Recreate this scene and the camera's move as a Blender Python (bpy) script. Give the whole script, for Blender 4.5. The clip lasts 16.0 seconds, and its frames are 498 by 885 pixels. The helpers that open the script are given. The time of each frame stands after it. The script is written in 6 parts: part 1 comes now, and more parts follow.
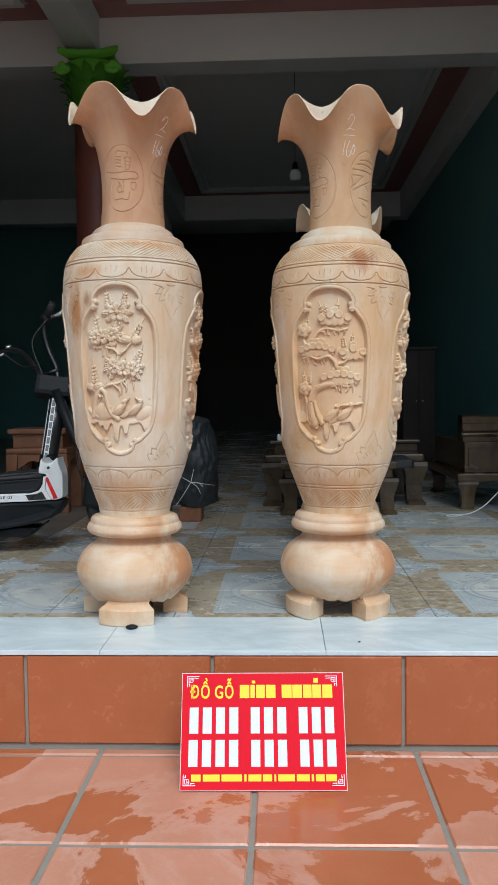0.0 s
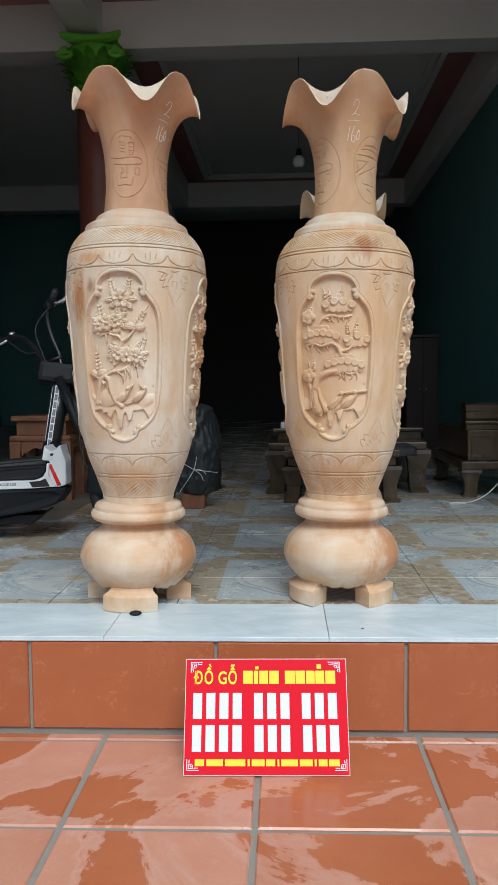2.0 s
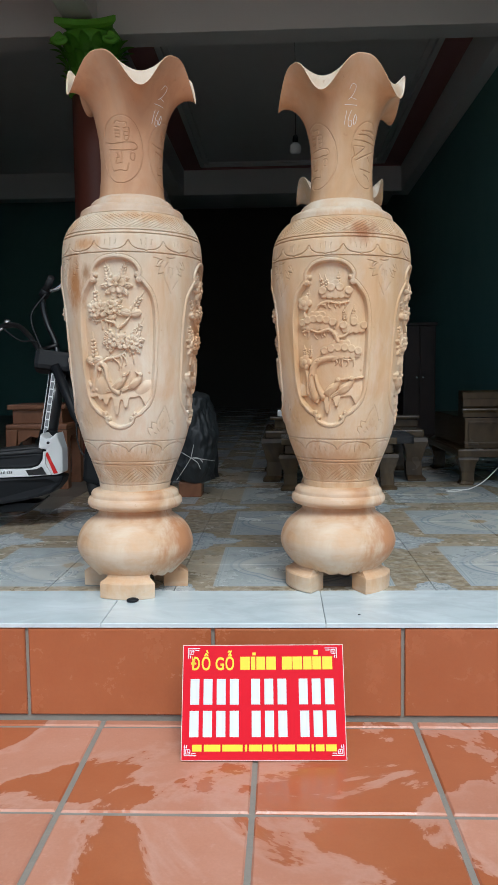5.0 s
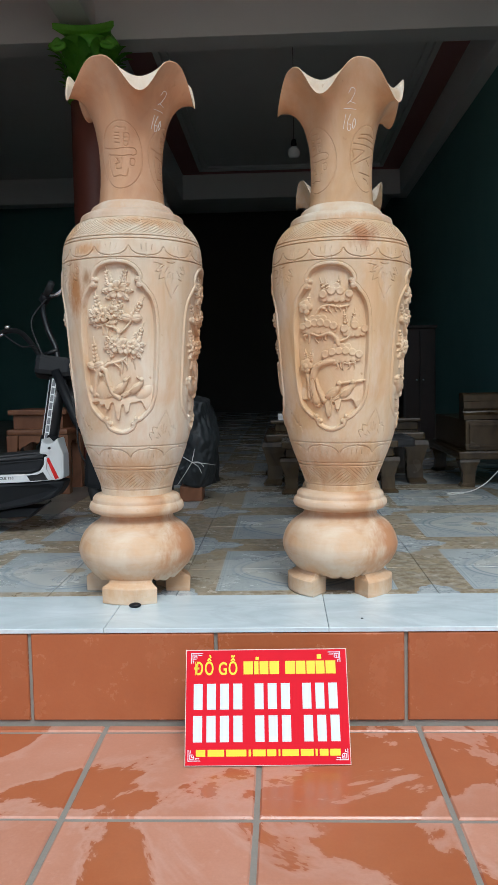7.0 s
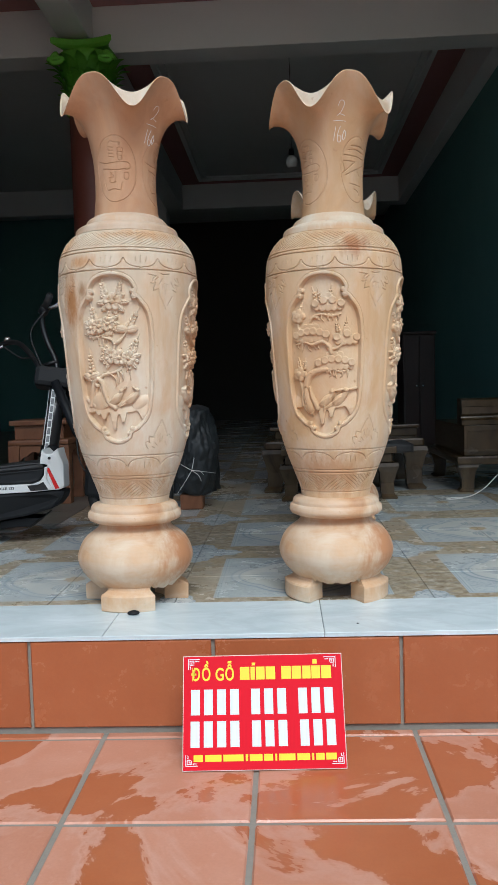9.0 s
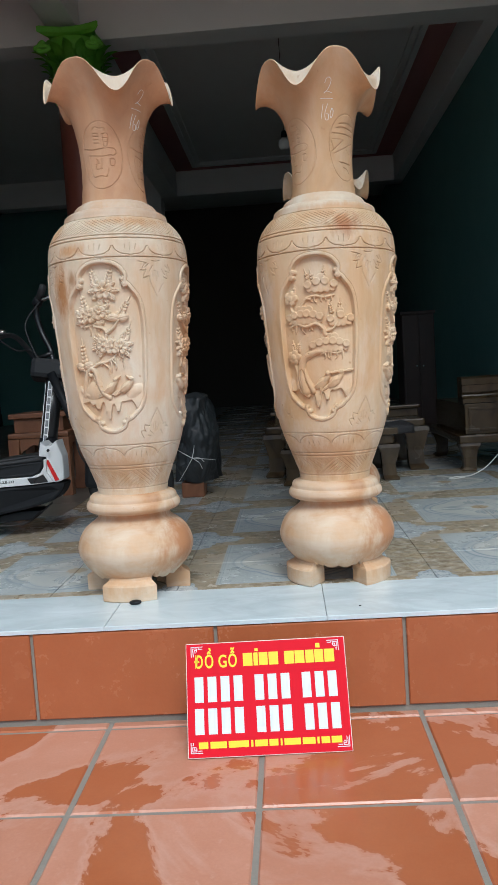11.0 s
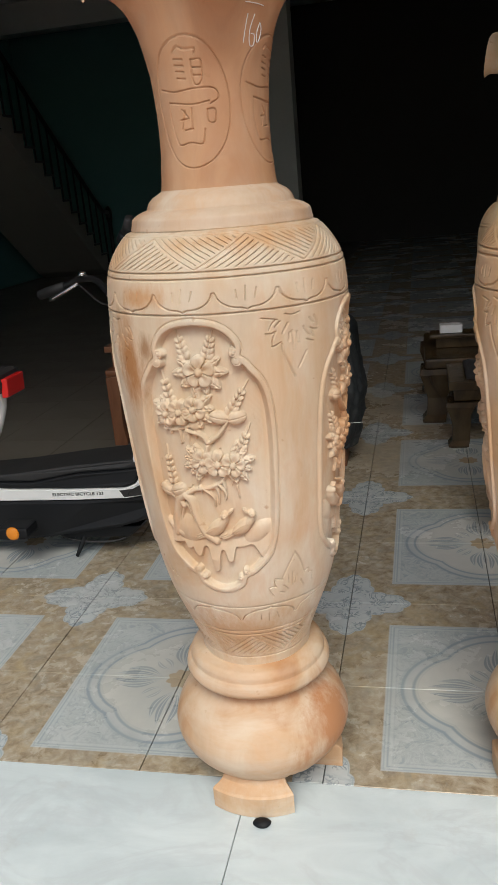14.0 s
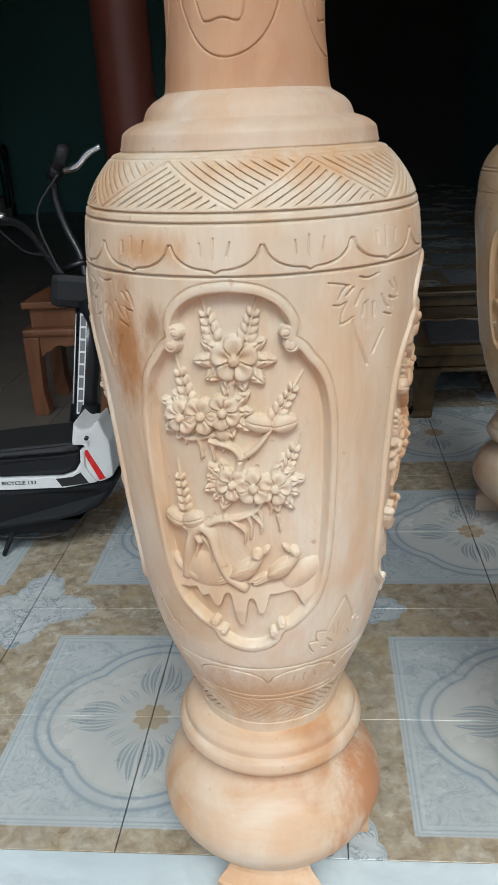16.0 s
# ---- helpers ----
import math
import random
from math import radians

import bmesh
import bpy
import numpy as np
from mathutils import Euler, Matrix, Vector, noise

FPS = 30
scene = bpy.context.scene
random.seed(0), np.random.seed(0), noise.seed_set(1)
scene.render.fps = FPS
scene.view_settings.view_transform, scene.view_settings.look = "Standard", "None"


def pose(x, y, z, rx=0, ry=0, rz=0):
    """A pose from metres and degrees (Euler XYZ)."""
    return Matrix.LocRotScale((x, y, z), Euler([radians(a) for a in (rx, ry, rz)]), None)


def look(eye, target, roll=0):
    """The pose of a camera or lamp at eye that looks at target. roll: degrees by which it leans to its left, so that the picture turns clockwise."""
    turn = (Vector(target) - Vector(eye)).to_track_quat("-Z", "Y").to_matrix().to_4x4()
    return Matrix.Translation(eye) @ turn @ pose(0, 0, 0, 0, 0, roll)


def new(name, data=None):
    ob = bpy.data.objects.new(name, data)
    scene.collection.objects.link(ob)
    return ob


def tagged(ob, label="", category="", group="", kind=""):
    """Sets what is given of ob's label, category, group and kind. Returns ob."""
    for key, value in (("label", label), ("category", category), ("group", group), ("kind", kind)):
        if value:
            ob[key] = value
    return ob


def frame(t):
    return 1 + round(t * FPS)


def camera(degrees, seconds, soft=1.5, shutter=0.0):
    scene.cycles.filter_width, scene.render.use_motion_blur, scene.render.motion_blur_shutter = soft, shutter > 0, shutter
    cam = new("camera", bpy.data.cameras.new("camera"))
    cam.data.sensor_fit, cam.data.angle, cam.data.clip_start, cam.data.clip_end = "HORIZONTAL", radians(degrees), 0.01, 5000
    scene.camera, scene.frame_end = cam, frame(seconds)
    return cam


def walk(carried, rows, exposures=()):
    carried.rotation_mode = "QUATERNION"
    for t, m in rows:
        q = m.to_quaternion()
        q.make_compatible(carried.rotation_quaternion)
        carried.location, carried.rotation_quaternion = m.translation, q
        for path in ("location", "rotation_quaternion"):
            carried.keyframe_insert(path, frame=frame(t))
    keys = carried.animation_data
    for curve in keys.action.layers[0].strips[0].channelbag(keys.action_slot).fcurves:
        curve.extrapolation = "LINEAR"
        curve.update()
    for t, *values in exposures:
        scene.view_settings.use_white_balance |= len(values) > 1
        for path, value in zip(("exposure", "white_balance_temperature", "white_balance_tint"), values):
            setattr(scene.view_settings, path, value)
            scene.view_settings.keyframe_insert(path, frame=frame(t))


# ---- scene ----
cam = camera(35.0, 16.0)
PATH = [
    (0, (0.14, 0.142, 0.939), (0.056, 2.137, 0.829), -0.7),
    (0.5, (0.136, 0.145, 0.937), (0.052, 2.14, 0.817), -0.5),
    (1, (0.135, 0.144, 0.938), (0.05, 2.138, 0.809), -0.5),
    (1.5, (0.137, 0.144, 0.938), (0.049, 2.138, 0.802), -0.5),
    (2, (0.137, 0.142, 0.936), (0.046, 2.135, 0.796), -0.6),
    (2.5, (0.135, 0.148, 0.933), (0.043, 2.141, 0.788), -0.7),
    (3, (0.135, 0.145, 0.932), (0.043, 2.138, 0.782), -0.8),
    (3.5, (0.139, 0.139, 0.932), (0.05, 2.131, 0.778), -0.9),
    (4, (0.144, 0.14, 0.931), (0.057, 2.132, 0.772), -0.8),
    (6.5, (0.126, 0.151, 0.927), (0.044, 2.142, 0.755), -0.7),
    (7, (0.134, 0.146, 0.93), (0.05, 2.138, 0.772), -1.1),
    (7.5, (0.147, 0.127, 0.933), (0.058, 2.12, 0.79), -1.4),
    (8, (0.154, 0.122, 0.933), (0.062, 2.116, 0.801), -1.6),
    (10.5, (0.174, 0.115, 0.93), (0.083, 2.107, 0.778), -2.7),
    (11, (0.181, 0.136, 0.928), (0.076, 2.126, 0.755), -3.7),
    (11.5, (0.201, 0.246, 0.998), (0.047, 2.217, 0.695), -5.0),
    (12, (0.259, 0.366, 1.277), (0.033, 2.299, 0.818), -5.6),
    (12.5, (0.233, 0.476, 1.398), (-0.061, 2.381, 0.864), -4.7),
    (13, (0.104, 0.712, 1.433), (-0.209, 2.595, 0.836), -4.2),
    (13.5, (0.053, 0.932, 1.44), (-0.299, 2.795, 0.804), -4.6),
    (14, (0.021, 1.204, 1.462), (-0.412, 3.056, 0.844), -5.4),
    (14.5, (-0.062, 1.368, 1.464), (-0.484, 3.228, 0.862), -5.2),
    (15, (-0.183, 1.488, 1.46), (-0.474, 3.368, 0.842), -4.0),
    (15.5, (-0.219, 1.544, 1.441), (-0.461, 3.408, 0.758), -3.2),
    (16, (-0.228, 1.549, 1.427), (-0.416, 3.395, 0.679), -3.3),
]
LOOK = [(0, 0.22, 5650, 1), (10.5, 0.22, 5650, 1), (11.5, 0.20, 5650, 2), (12.0, 0.16, 5900, 3), (13.0, 0.03, 6250, 4), (13.5, 0.07, 6350, 4), (14.0, 0.18, 6500, 5), (14.5, 0.22, 7000, 5), (15.0, 0.30, 5550, 1), (15.6, 0.30, 5750, 0), (16, 0.26, 5800, 1)]
walk(cam, [(t, look(eye, target, roll)) for t, eye, target, roll in PATH], LOOK)

# ---- world and light ----
world = bpy.data.worlds.new("sky")
scene.world = world
world.use_nodes = True
wn = world.node_tree
sky = wn.nodes.new("ShaderNodeTexSky")
sky.sky_type, sky.sun_disc = "NISHITA", False
sky.sun_elevation, sky.sun_rotation = radians(53), radians(168)
sky.dust_density = 4.0
wn.links.new(sky.outputs[0], wn.nodes["Background"].inputs[0])
wn.nodes["Background"].inputs[1].default_value = 0.115
sun = new("sun", bpy.data.lights.new("sun", "SUN"))
sun.data.energy, sun.data.angle, sun.data.color = 2.3, radians(28), (1.0, 0.975, 0.94)
sun.matrix_world = look((1.25, -2.9, 8.0), (0, 3, 0))

FLOOR = 0.272      # height of the hall floor over the yard
PITCH = 0.402      # hall tile


# ---- helpers of this scene ----
def part(name, bm, material, parent=None, label="", smooth=False):
    me = bpy.data.meshes.new(name)
    bm.normal_update()
    bm.to_mesh(me)
    bm.free()
    if smooth:
        me.shade_smooth()
    me.materials.append(material)
    ob = new(name, me)
    if parent:
        ob.parent = parent
    if label:
        ob["label"] = label
    return ob


def thing(name, x=0, y=0, z=0, rz=0, label="", category="", group="", kind=""):
    ob = new(name)
    ob.empty_display_size = 0.1
    ob.matrix_basis = pose(x, y, z, 0, 0, rz)
    return tagged(ob, label, category, group, kind)


def add_box(bm, x0, y0, z0, x1, y1, z1, bevel=0.0, m=None):
    made = bmesh.ops.create_cube(bm, size=1.0, matrix=Matrix.Translation(((x0 + x1) / 2, (y0 + y1) / 2, (z0 + z1) / 2)) @ Matrix.Diagonal((abs(x1 - x0), abs(y1 - y0), abs(z1 - z0), 1)))
    vs = made["verts"]
    if bevel:
        es = list({e for v in vs for e in v.link_edges})
        made = bmesh.ops.bevel(bm, geom=es, offset=bevel, segments=2, profile=0.6, affect="EDGES", clamp_overlap=True)
        vs = made["verts"]
    if m is not None:
        bmesh.ops.transform(bm, matrix=m, verts=list({v for v in vs}))
    return vs


def box(x0, y0, z0, x1, y1, z1, bevel=0.0):
    bm = bmesh.new()
    add_box(bm, x0, y0, z0, x1, y1, z1, bevel)
    return bm


def tube(points, radius, sides=8, closed=False, bm=None):
    """A swept round bar along points; radius is a number or one per point."""
    bm = bm or bmesh.new()
    pts = [Vector(p) for p in points]
    n = len(pts)
    radii = radius if hasattr(radius, "__len__") else [radius] * n
    rings, side = [], None
    for i, p in enumerate(pts):
        a = pts[(i - 1) % n] if closed or i else p
        b = pts[(i + 1) % n] if closed or i < n - 1 else p
        d = (b - a).normalized()
        if side is None:
            side = d.orthogonal().normalized()
        side = (side - d * side.dot(d)).normalized()
        up = d.cross(side)
        rings.append([bm.verts.new(p + radii[i] * (math.cos(2 * math.pi * k / sides) * side + math.sin(2 * math.pi * k / sides) * up)) for k in range(sides)])
    for i in range(n if closed else n - 1):
        q, r = rings[i], rings[(i + 1) % n]
        for k in range(sides):
            bm.faces.new((q[k], q[(k + 1) % sides], r[(k + 1) % sides], r[k]))
    if not closed:
        bm.faces.new(rings[0][::-1])
        bm.faces.new(rings[-1])
    return bm


def curve(points, n=8, closed=False):
    """A smooth line through points."""
    pts = [Vector(p) for p in points]
    out, m = [], len(pts)
    for i in range(m if closed else m - 1):
        p1, p2 = pts[i], pts[(i + 1) % m]
        p0 = pts[(i - 1) % m] if closed or i else p1 * 2 - p2
        p3 = pts[(i + 2) % m] if closed or i < m - 2 else p2 * 2 - p1
        for k in range(n):
            t = k / n
            out.append(0.5 * ((2 * p1) + (p2 - p0) * t + (2 * p0 - 5 * p1 + 4 * p2 - p3) * t * t + (3 * p1 - p0 - 3 * p2 + p3) * t ** 3))
    if not closed:
        out.append(pts[-1])
    return out


def lathe(profile, sides=48, bm=None, m=None):
    """A turned body from (radius, height) pairs, closed at both ends."""
    bm = bm or bmesh.new()
    rings = [[bm.verts.new(Vector((r * math.cos(2 * math.pi * k / sides), r * math.sin(2 * math.pi * k / sides), z))) for k in range(sides)] for r, z in profile]
    for q, r in zip(rings, rings[1:]):
        for k in range(sides):
            bm.faces.new((q[k], q[(k + 1) % sides], r[(k + 1) % sides], r[k]))
    bm.faces.new(rings[0][::-1])
    bm.faces.new(rings[-1])
    if m is not None:
        bmesh.ops.transform(bm, matrix=m, verts=[v for r in rings for v in r])
    return bm


def prism(outline, depth, bm=None, m=None, bevel=0.0):
    """An outline in x, z given depth along +y."""
    bm = bm or bmesh.new()
    front = [bm.verts.new((x, 0, z)) for x, z in outline]
    back = [bm.verts.new((x, depth, z)) for x, z in outline]
    n = len(front)
    faces = [bm.faces.new(front), bm.faces.new(back[::-1])]
    for k in range(n):
        faces.append(bm.faces.new((front[(k + 1) % n], front[k], back[k], back[(k + 1) % n])))
    bmesh.ops.recalc_face_normals(bm, faces=faces)
    vs = front + back
    if bevel:
        es = [e for e in bm.edges if e.verts[0] in set(vs)]
        made = bmesh.ops.bevel(bm, geom=es, offset=bevel, segments=2, profile=0.6, affect="EDGES", clamp_overlap=True)
        vs = list({v for v in made["verts"]} | {v for v in vs if v.is_valid})
    if m is not None:
        bmesh.ops.transform(bm, matrix=m, verts=vs)
    return bm


# ---- materials ----
class Nodes:
    """Short hand for building a node material."""

    def __init__(self, name):
        self.mat = bpy.data.materials.new(name)
        self.mat.use_nodes = True
        self.t = self.mat.node_tree
        self.b = self.t.nodes["Principled BSDF"]

    def put(self, socket, value):
        if hasattr(value, "is_linked") or hasattr(value, "links"):
            self.t.links.new(value, socket)
        elif value is not None:
            socket.default_value = value

    def node(self, kind, out=0, props=None, **inputs):
        n = self.t.nodes.new(kind)
        for k, v in (props or {}).items():
            setattr(n, k, v)
        for k, v in inputs.items():
            self.put(n.inputs[int(k[1:])] if k[0] == "i" and k[1:].isdigit() else n.inputs[k], v)
        return n.outputs[out]

    def coord(self, which="Object"):
        n = self.t.nodes.new("ShaderNodeTexCoord")
        return n.outputs[which]

    def math(self, op, a, b=0.0, c=0.0):
        return self.node("ShaderNodeMath", props={"operation": op}, i0=a, i1=b, i2=c)

    def noise(self, vec, scale, detail=4.0, rough=0.6, dist=0.0, out=0):
        return self.node("ShaderNodeTexNoise", out, Vector=vec, Scale=scale, Detail=detail, Roughness=rough, Distortion=dist)

    def ramp(self, fac, *stops):
        n = self.t.nodes.new("ShaderNodeValToRGB")
        e = n.color_ramp.elements
        while len(e) < len(stops):
            e.new(0.5)
        for el, (p, c) in zip(e, stops):
            el.position = p
            el.color = (*c, 1) if hasattr(c, "__len__") else (c, c, c, 1)
        self.put(n.inputs[0], fac)
        return n.outputs[0]

    def mix(self, fac, a, b, kind="MIX"):
        n = self.t.nodes.new("ShaderNodeMix")
        n.data_type, n.blend_type = "RGBA", kind
        self.put(n.inputs[0], fac)
        self.put(n.inputs[6], (*a, 1) if isinstance(a, tuple) and len(a) == 3 else a)
        self.put(n.inputs[7], (*b, 1) if isinstance(b, tuple) and len(b) == 3 else b)
        return n.outputs[2]

    def scale(self, vec, x, y, z):
        return self.node("ShaderNodeVectorMath", props={"operation": "MULTIPLY"}, i0=vec, i1=(x, y, z))

    def bump(self, height, strength=0.3, distance=0.002):
        self.put(self.b.inputs["Normal"], self.node("ShaderNodeBump", Strength=strength, Distance=distance, Height=height))

    def done(self, colour=None, rough=0.6, metal=0.0, spec=None):
        if colour is not None:
            self.put(self.b.inputs["Base Color"], (*colour, 1) if isinstance(colour, tuple) and len(colour) == 3 else colour)
        self.put(self.b.inputs["Roughness"], rough)
        self.put(self.b.inputs["Metallic"], metal)
        if spec is not None:
            self.put(self.b.inputs["Specular IOR Level"], spec)
        return self.mat


def mat_plain(name, colour, rough=0.6, metal=0.0, vary=0.12, scale=6.0, grain=60.0, bump=0.15, spec=None):
    n = Nodes(name)
    v = n.coord()
    a = n.noise(v, scale, 5)
    b = n.noise(v, grain, 3)
    c = n.mix(n.math("MULTIPLY", a, vary * 2), colour, tuple(x * 0.55 for x in colour))
    c = n.mix(n.math("MULTIPLY", b, vary), c, tuple(min(1, x * 1.5) for x in colour))
    n.bump(n.math("ADD", n.math("MULTIPLY", a, 0.5), b), bump, 0.002)
    r = n.math("ADD", n.math("MULTIPLY", a, 0.2), rough - 0.1)
    return n.done(c, r, metal, spec)


def mat_wood(name, light, mid, dark, rough=0.5, stretch=(9, 9, 1.2), amount=1.0, figure=3.0):
    """Long grain along z with rings and pores."""
    n = Nodes(name)
    v = n.coord()
    warp = n.noise(v, 1.7, 3, 0.5, out=1)
    w = n.node("ShaderNodeVectorMath", props={"operation": "MULTIPLY_ADD"}, i0=warp, i1=(0.35, 0.35, 0.5), i2=v)
    s = n.scale(w, *stretch)
    big = n.noise(s, figure * 0.35, 4, 0.55, 0.8)
    fine = n.noise(n.scale(v, stretch[0] * 5, stretch[1] * 5, stretch[2] * 2), figure * 3, 4, 0.65)
    blotch = n.noise(v, 3.2, 3, 0.5)
    c = n.ramp(big, (0.28, dark), (0.45, mid), (0.68, light))
    c = n.mix(n.math("MULTIPLY", fine, 0.22 * amount), c, tuple(x * 0.5 for x in mid))
    c = n.mix(n.ramp(blotch, (0.5, 0.0), (0.75, 0.35 * amount)), c, dark)
    n.bump(n.math("ADD", fine, n.math("MULTIPLY", big, 0.4)), 0.12, 0.0015)
    return n.done(c, n.math("ADD", n.math("MULTIPLY", blotch, 0.18), rough - 0.09))


M_DARKWOOD = mat_wood("dark_lacquered_wood", (0.088, 0.058, 0.026), (0.056, 0.034, 0.014), (0.024, 0.013, 0.005), 0.24)
M_WINEWOOD = mat_wood("dark_wine_wood", (0.030, 0.013, 0.009), (0.020, 0.009, 0.006), (0.010, 0.005, 0.003), 0.55)
M_REDWOOD = mat_wood("reddish_wood", (0.25, 0.108, 0.052), (0.20, 0.080, 0.036), (0.13, 0.047, 0.019), 0.5)
M_TEAL = mat_plain("teal_wall_paint", (0.13, 0.29, 0.275), 0.7, vary=0.15, scale=1.5)
M_CEIL = mat_plain("off_white_plaster", (0.84, 0.85, 0.82), 0.8, vary=0.12, scale=1.2)
M_MAROON = mat_plain("maroon_paint", (0.21, 0.06, 0.04), 0.45, vary=0.15, scale=2.0)
M_PINK = mat_plain("dusty_pink_paint", (0.45, 0.23, 0.22), 0.7, vary=0.1, scale=2.0)
M_GREEN = mat_plain("bright_green_paint", (0.17, 0.50, 0.04), 0.5, vary=0.3, scale=9)
M_STEP = mat_plain("stair_plaster", (0.40, 0.37, 0.32), 0.75, vary=0.12)
M_BLACKPLASTIC = mat_plain("black_plastic", (0.006, 0.007, 0.009), 0.55, vary=0.2, grain=220, bump=0.08, spec=0.3)
M_BLACKPAINT = mat_plain("black_enamel", (0.012, 0.012, 0.013), 0.30, vary=0.1, bump=0.02)
M_WHITEPLASTIC = mat_plain("white_plastic", (0.72, 0.73, 0.73), 0.3, vary=0.05, bump=0.03)
M_CHROME = mat_plain("scuffed_chrome", (0.75, 0.75, 0.76), 0.2, 1.0, vary=0.1, bump=0.03)
M_RED = mat_plain("red_reflector", (0.62, 0.02, 0.02), 0.25, vary=0.05, bump=0.02)
M_ORANGE = mat_plain("orange_reflector", (0.75, 0.25, 0.02), 0.2, vary=0.05, bump=0.02)
M_TARP = mat_plain("grey_black_tarpaulin", (0.026, 0.030, 0.034), 0.55, vary=0.2, scale=14, grain=120, bump=0.3)
M_MORTAR = mat_plain("grey_cement_joint", (0.235, 0.215, 0.185), 0.9, vary=0.35, scale=18, grain=160, bump=0.6)
# Near-black base colour carries the darkness of the hall's far end.
M_DARKWALL = mat_plain("hall_gloom_wall", (0.07, 0.065, 0.06), 0.8, vary=0.15, scale=1.5)


def mat_cotto(name, level, glaze, age=(0.34, 0.115, 0.055)):
    """Terracotta tile: damp dark areas, dry pale ones, with a crisp drying edge."""
    n = Nodes(name)
    g = n.node("ShaderNodeNewGeometry")
    rnd = n.t.nodes.new("ShaderNodeObjectInfo").outputs["Random"]
    field = n.noise(g, 1.9, 7, 0.60, 0.5)
    wet = n.ramp(field, (level - 0.012, 0.0), (level + 0.012, 0.75), (level + 0.12, 1.0))
    rimline = n.ramp(field, (level - 0.02, 0.0), (level + 0.010, 0.5), (level + 0.05, 0.0))
    grain = n.noise(g, 150, 4)
    mott = n.noise(g, 11, 6, 0.68)
    fleck = n.ramp(n.noise(g, 46, 5, 0.6), (0.60, 0.0), (0.70, 1.0))
    damp = n.mix(mott, (0.33, 0.085, 0.027), (0.46, 0.155, 0.062))
    dry = n.mix(mott, (0.46, 0.205, 0.128), (0.62, 0.345, 0.25))
    dry = n.mix(n.math("MULTIPLY", fleck, 0.35), dry, (0.66, 0.44, 0.36))
    c = n.mix(wet, damp, dry)
    c = n.mix(rimline, c, (0.64, 0.42, 0.34))
    c = n.mix(n.math("ADD", n.math("MULTIPLY", rnd, 0.3), 0.06), c, age)
    c = n.mix(n.math("MULTIPLY", grain, 0.28), c, (0.20, 0.065, 0.035))
    n.bump(n.math("ADD", n.math("MULTIPLY", mott, 1.6), n.math("MULTIPLY", grain, 0.5)), 0.22, 0.002)
    r = n.math("ADD", n.math("MULTIPLY", wet, 0.36), n.math("ADD", n.math("MULTIPLY", mott, 0.2), glaze))
    return n.done(c, r)


M_COTTO = mat_cotto("terracotta_tile", 0.50, 0.14)
M_RISER = mat_cotto("terracotta_riser_tile", 0.68, 0.16, (0.19, 0.052, 0.022))


def mat_marble():
    n = Nodes("white_grey_marble_tile")
    g = n.node("ShaderNodeNewGeometry")
    big = n.noise(n.scale(g, 1, 2.2, 1), 3.0, 7, 0.62, 1.2)
    vein = n.ramp(n.math("ABSOLUTE", n.math("SUBTRACT", n.noise(n.scale(g, 1, 1.6, 1), 2.1, 6, 0.6, 1.8), 0.5)), (0.0, 1.0), (0.045, 0.0))
    c = n.ramp(big, (0.3, (0.50, 0.57, 0.595)), (0.7, (0.65, 0.72, 0.74)))
    c = n.mix(n.math("MULTIPLY", vein, 0.35), c, (0.48, 0.52, 0.55))
    dirt = n.ramp(n.noise(g, 9, 5, 0.7), (0.6, 0.0), (0.85, 0.4))
    c = n.mix(dirt, c, (0.45, 0.43, 0.40))
    return n.done(c, n.math("ADD", n.math("MULTIPLY", big, 0.2), 0.1))


M_MARBLE = mat_marble()


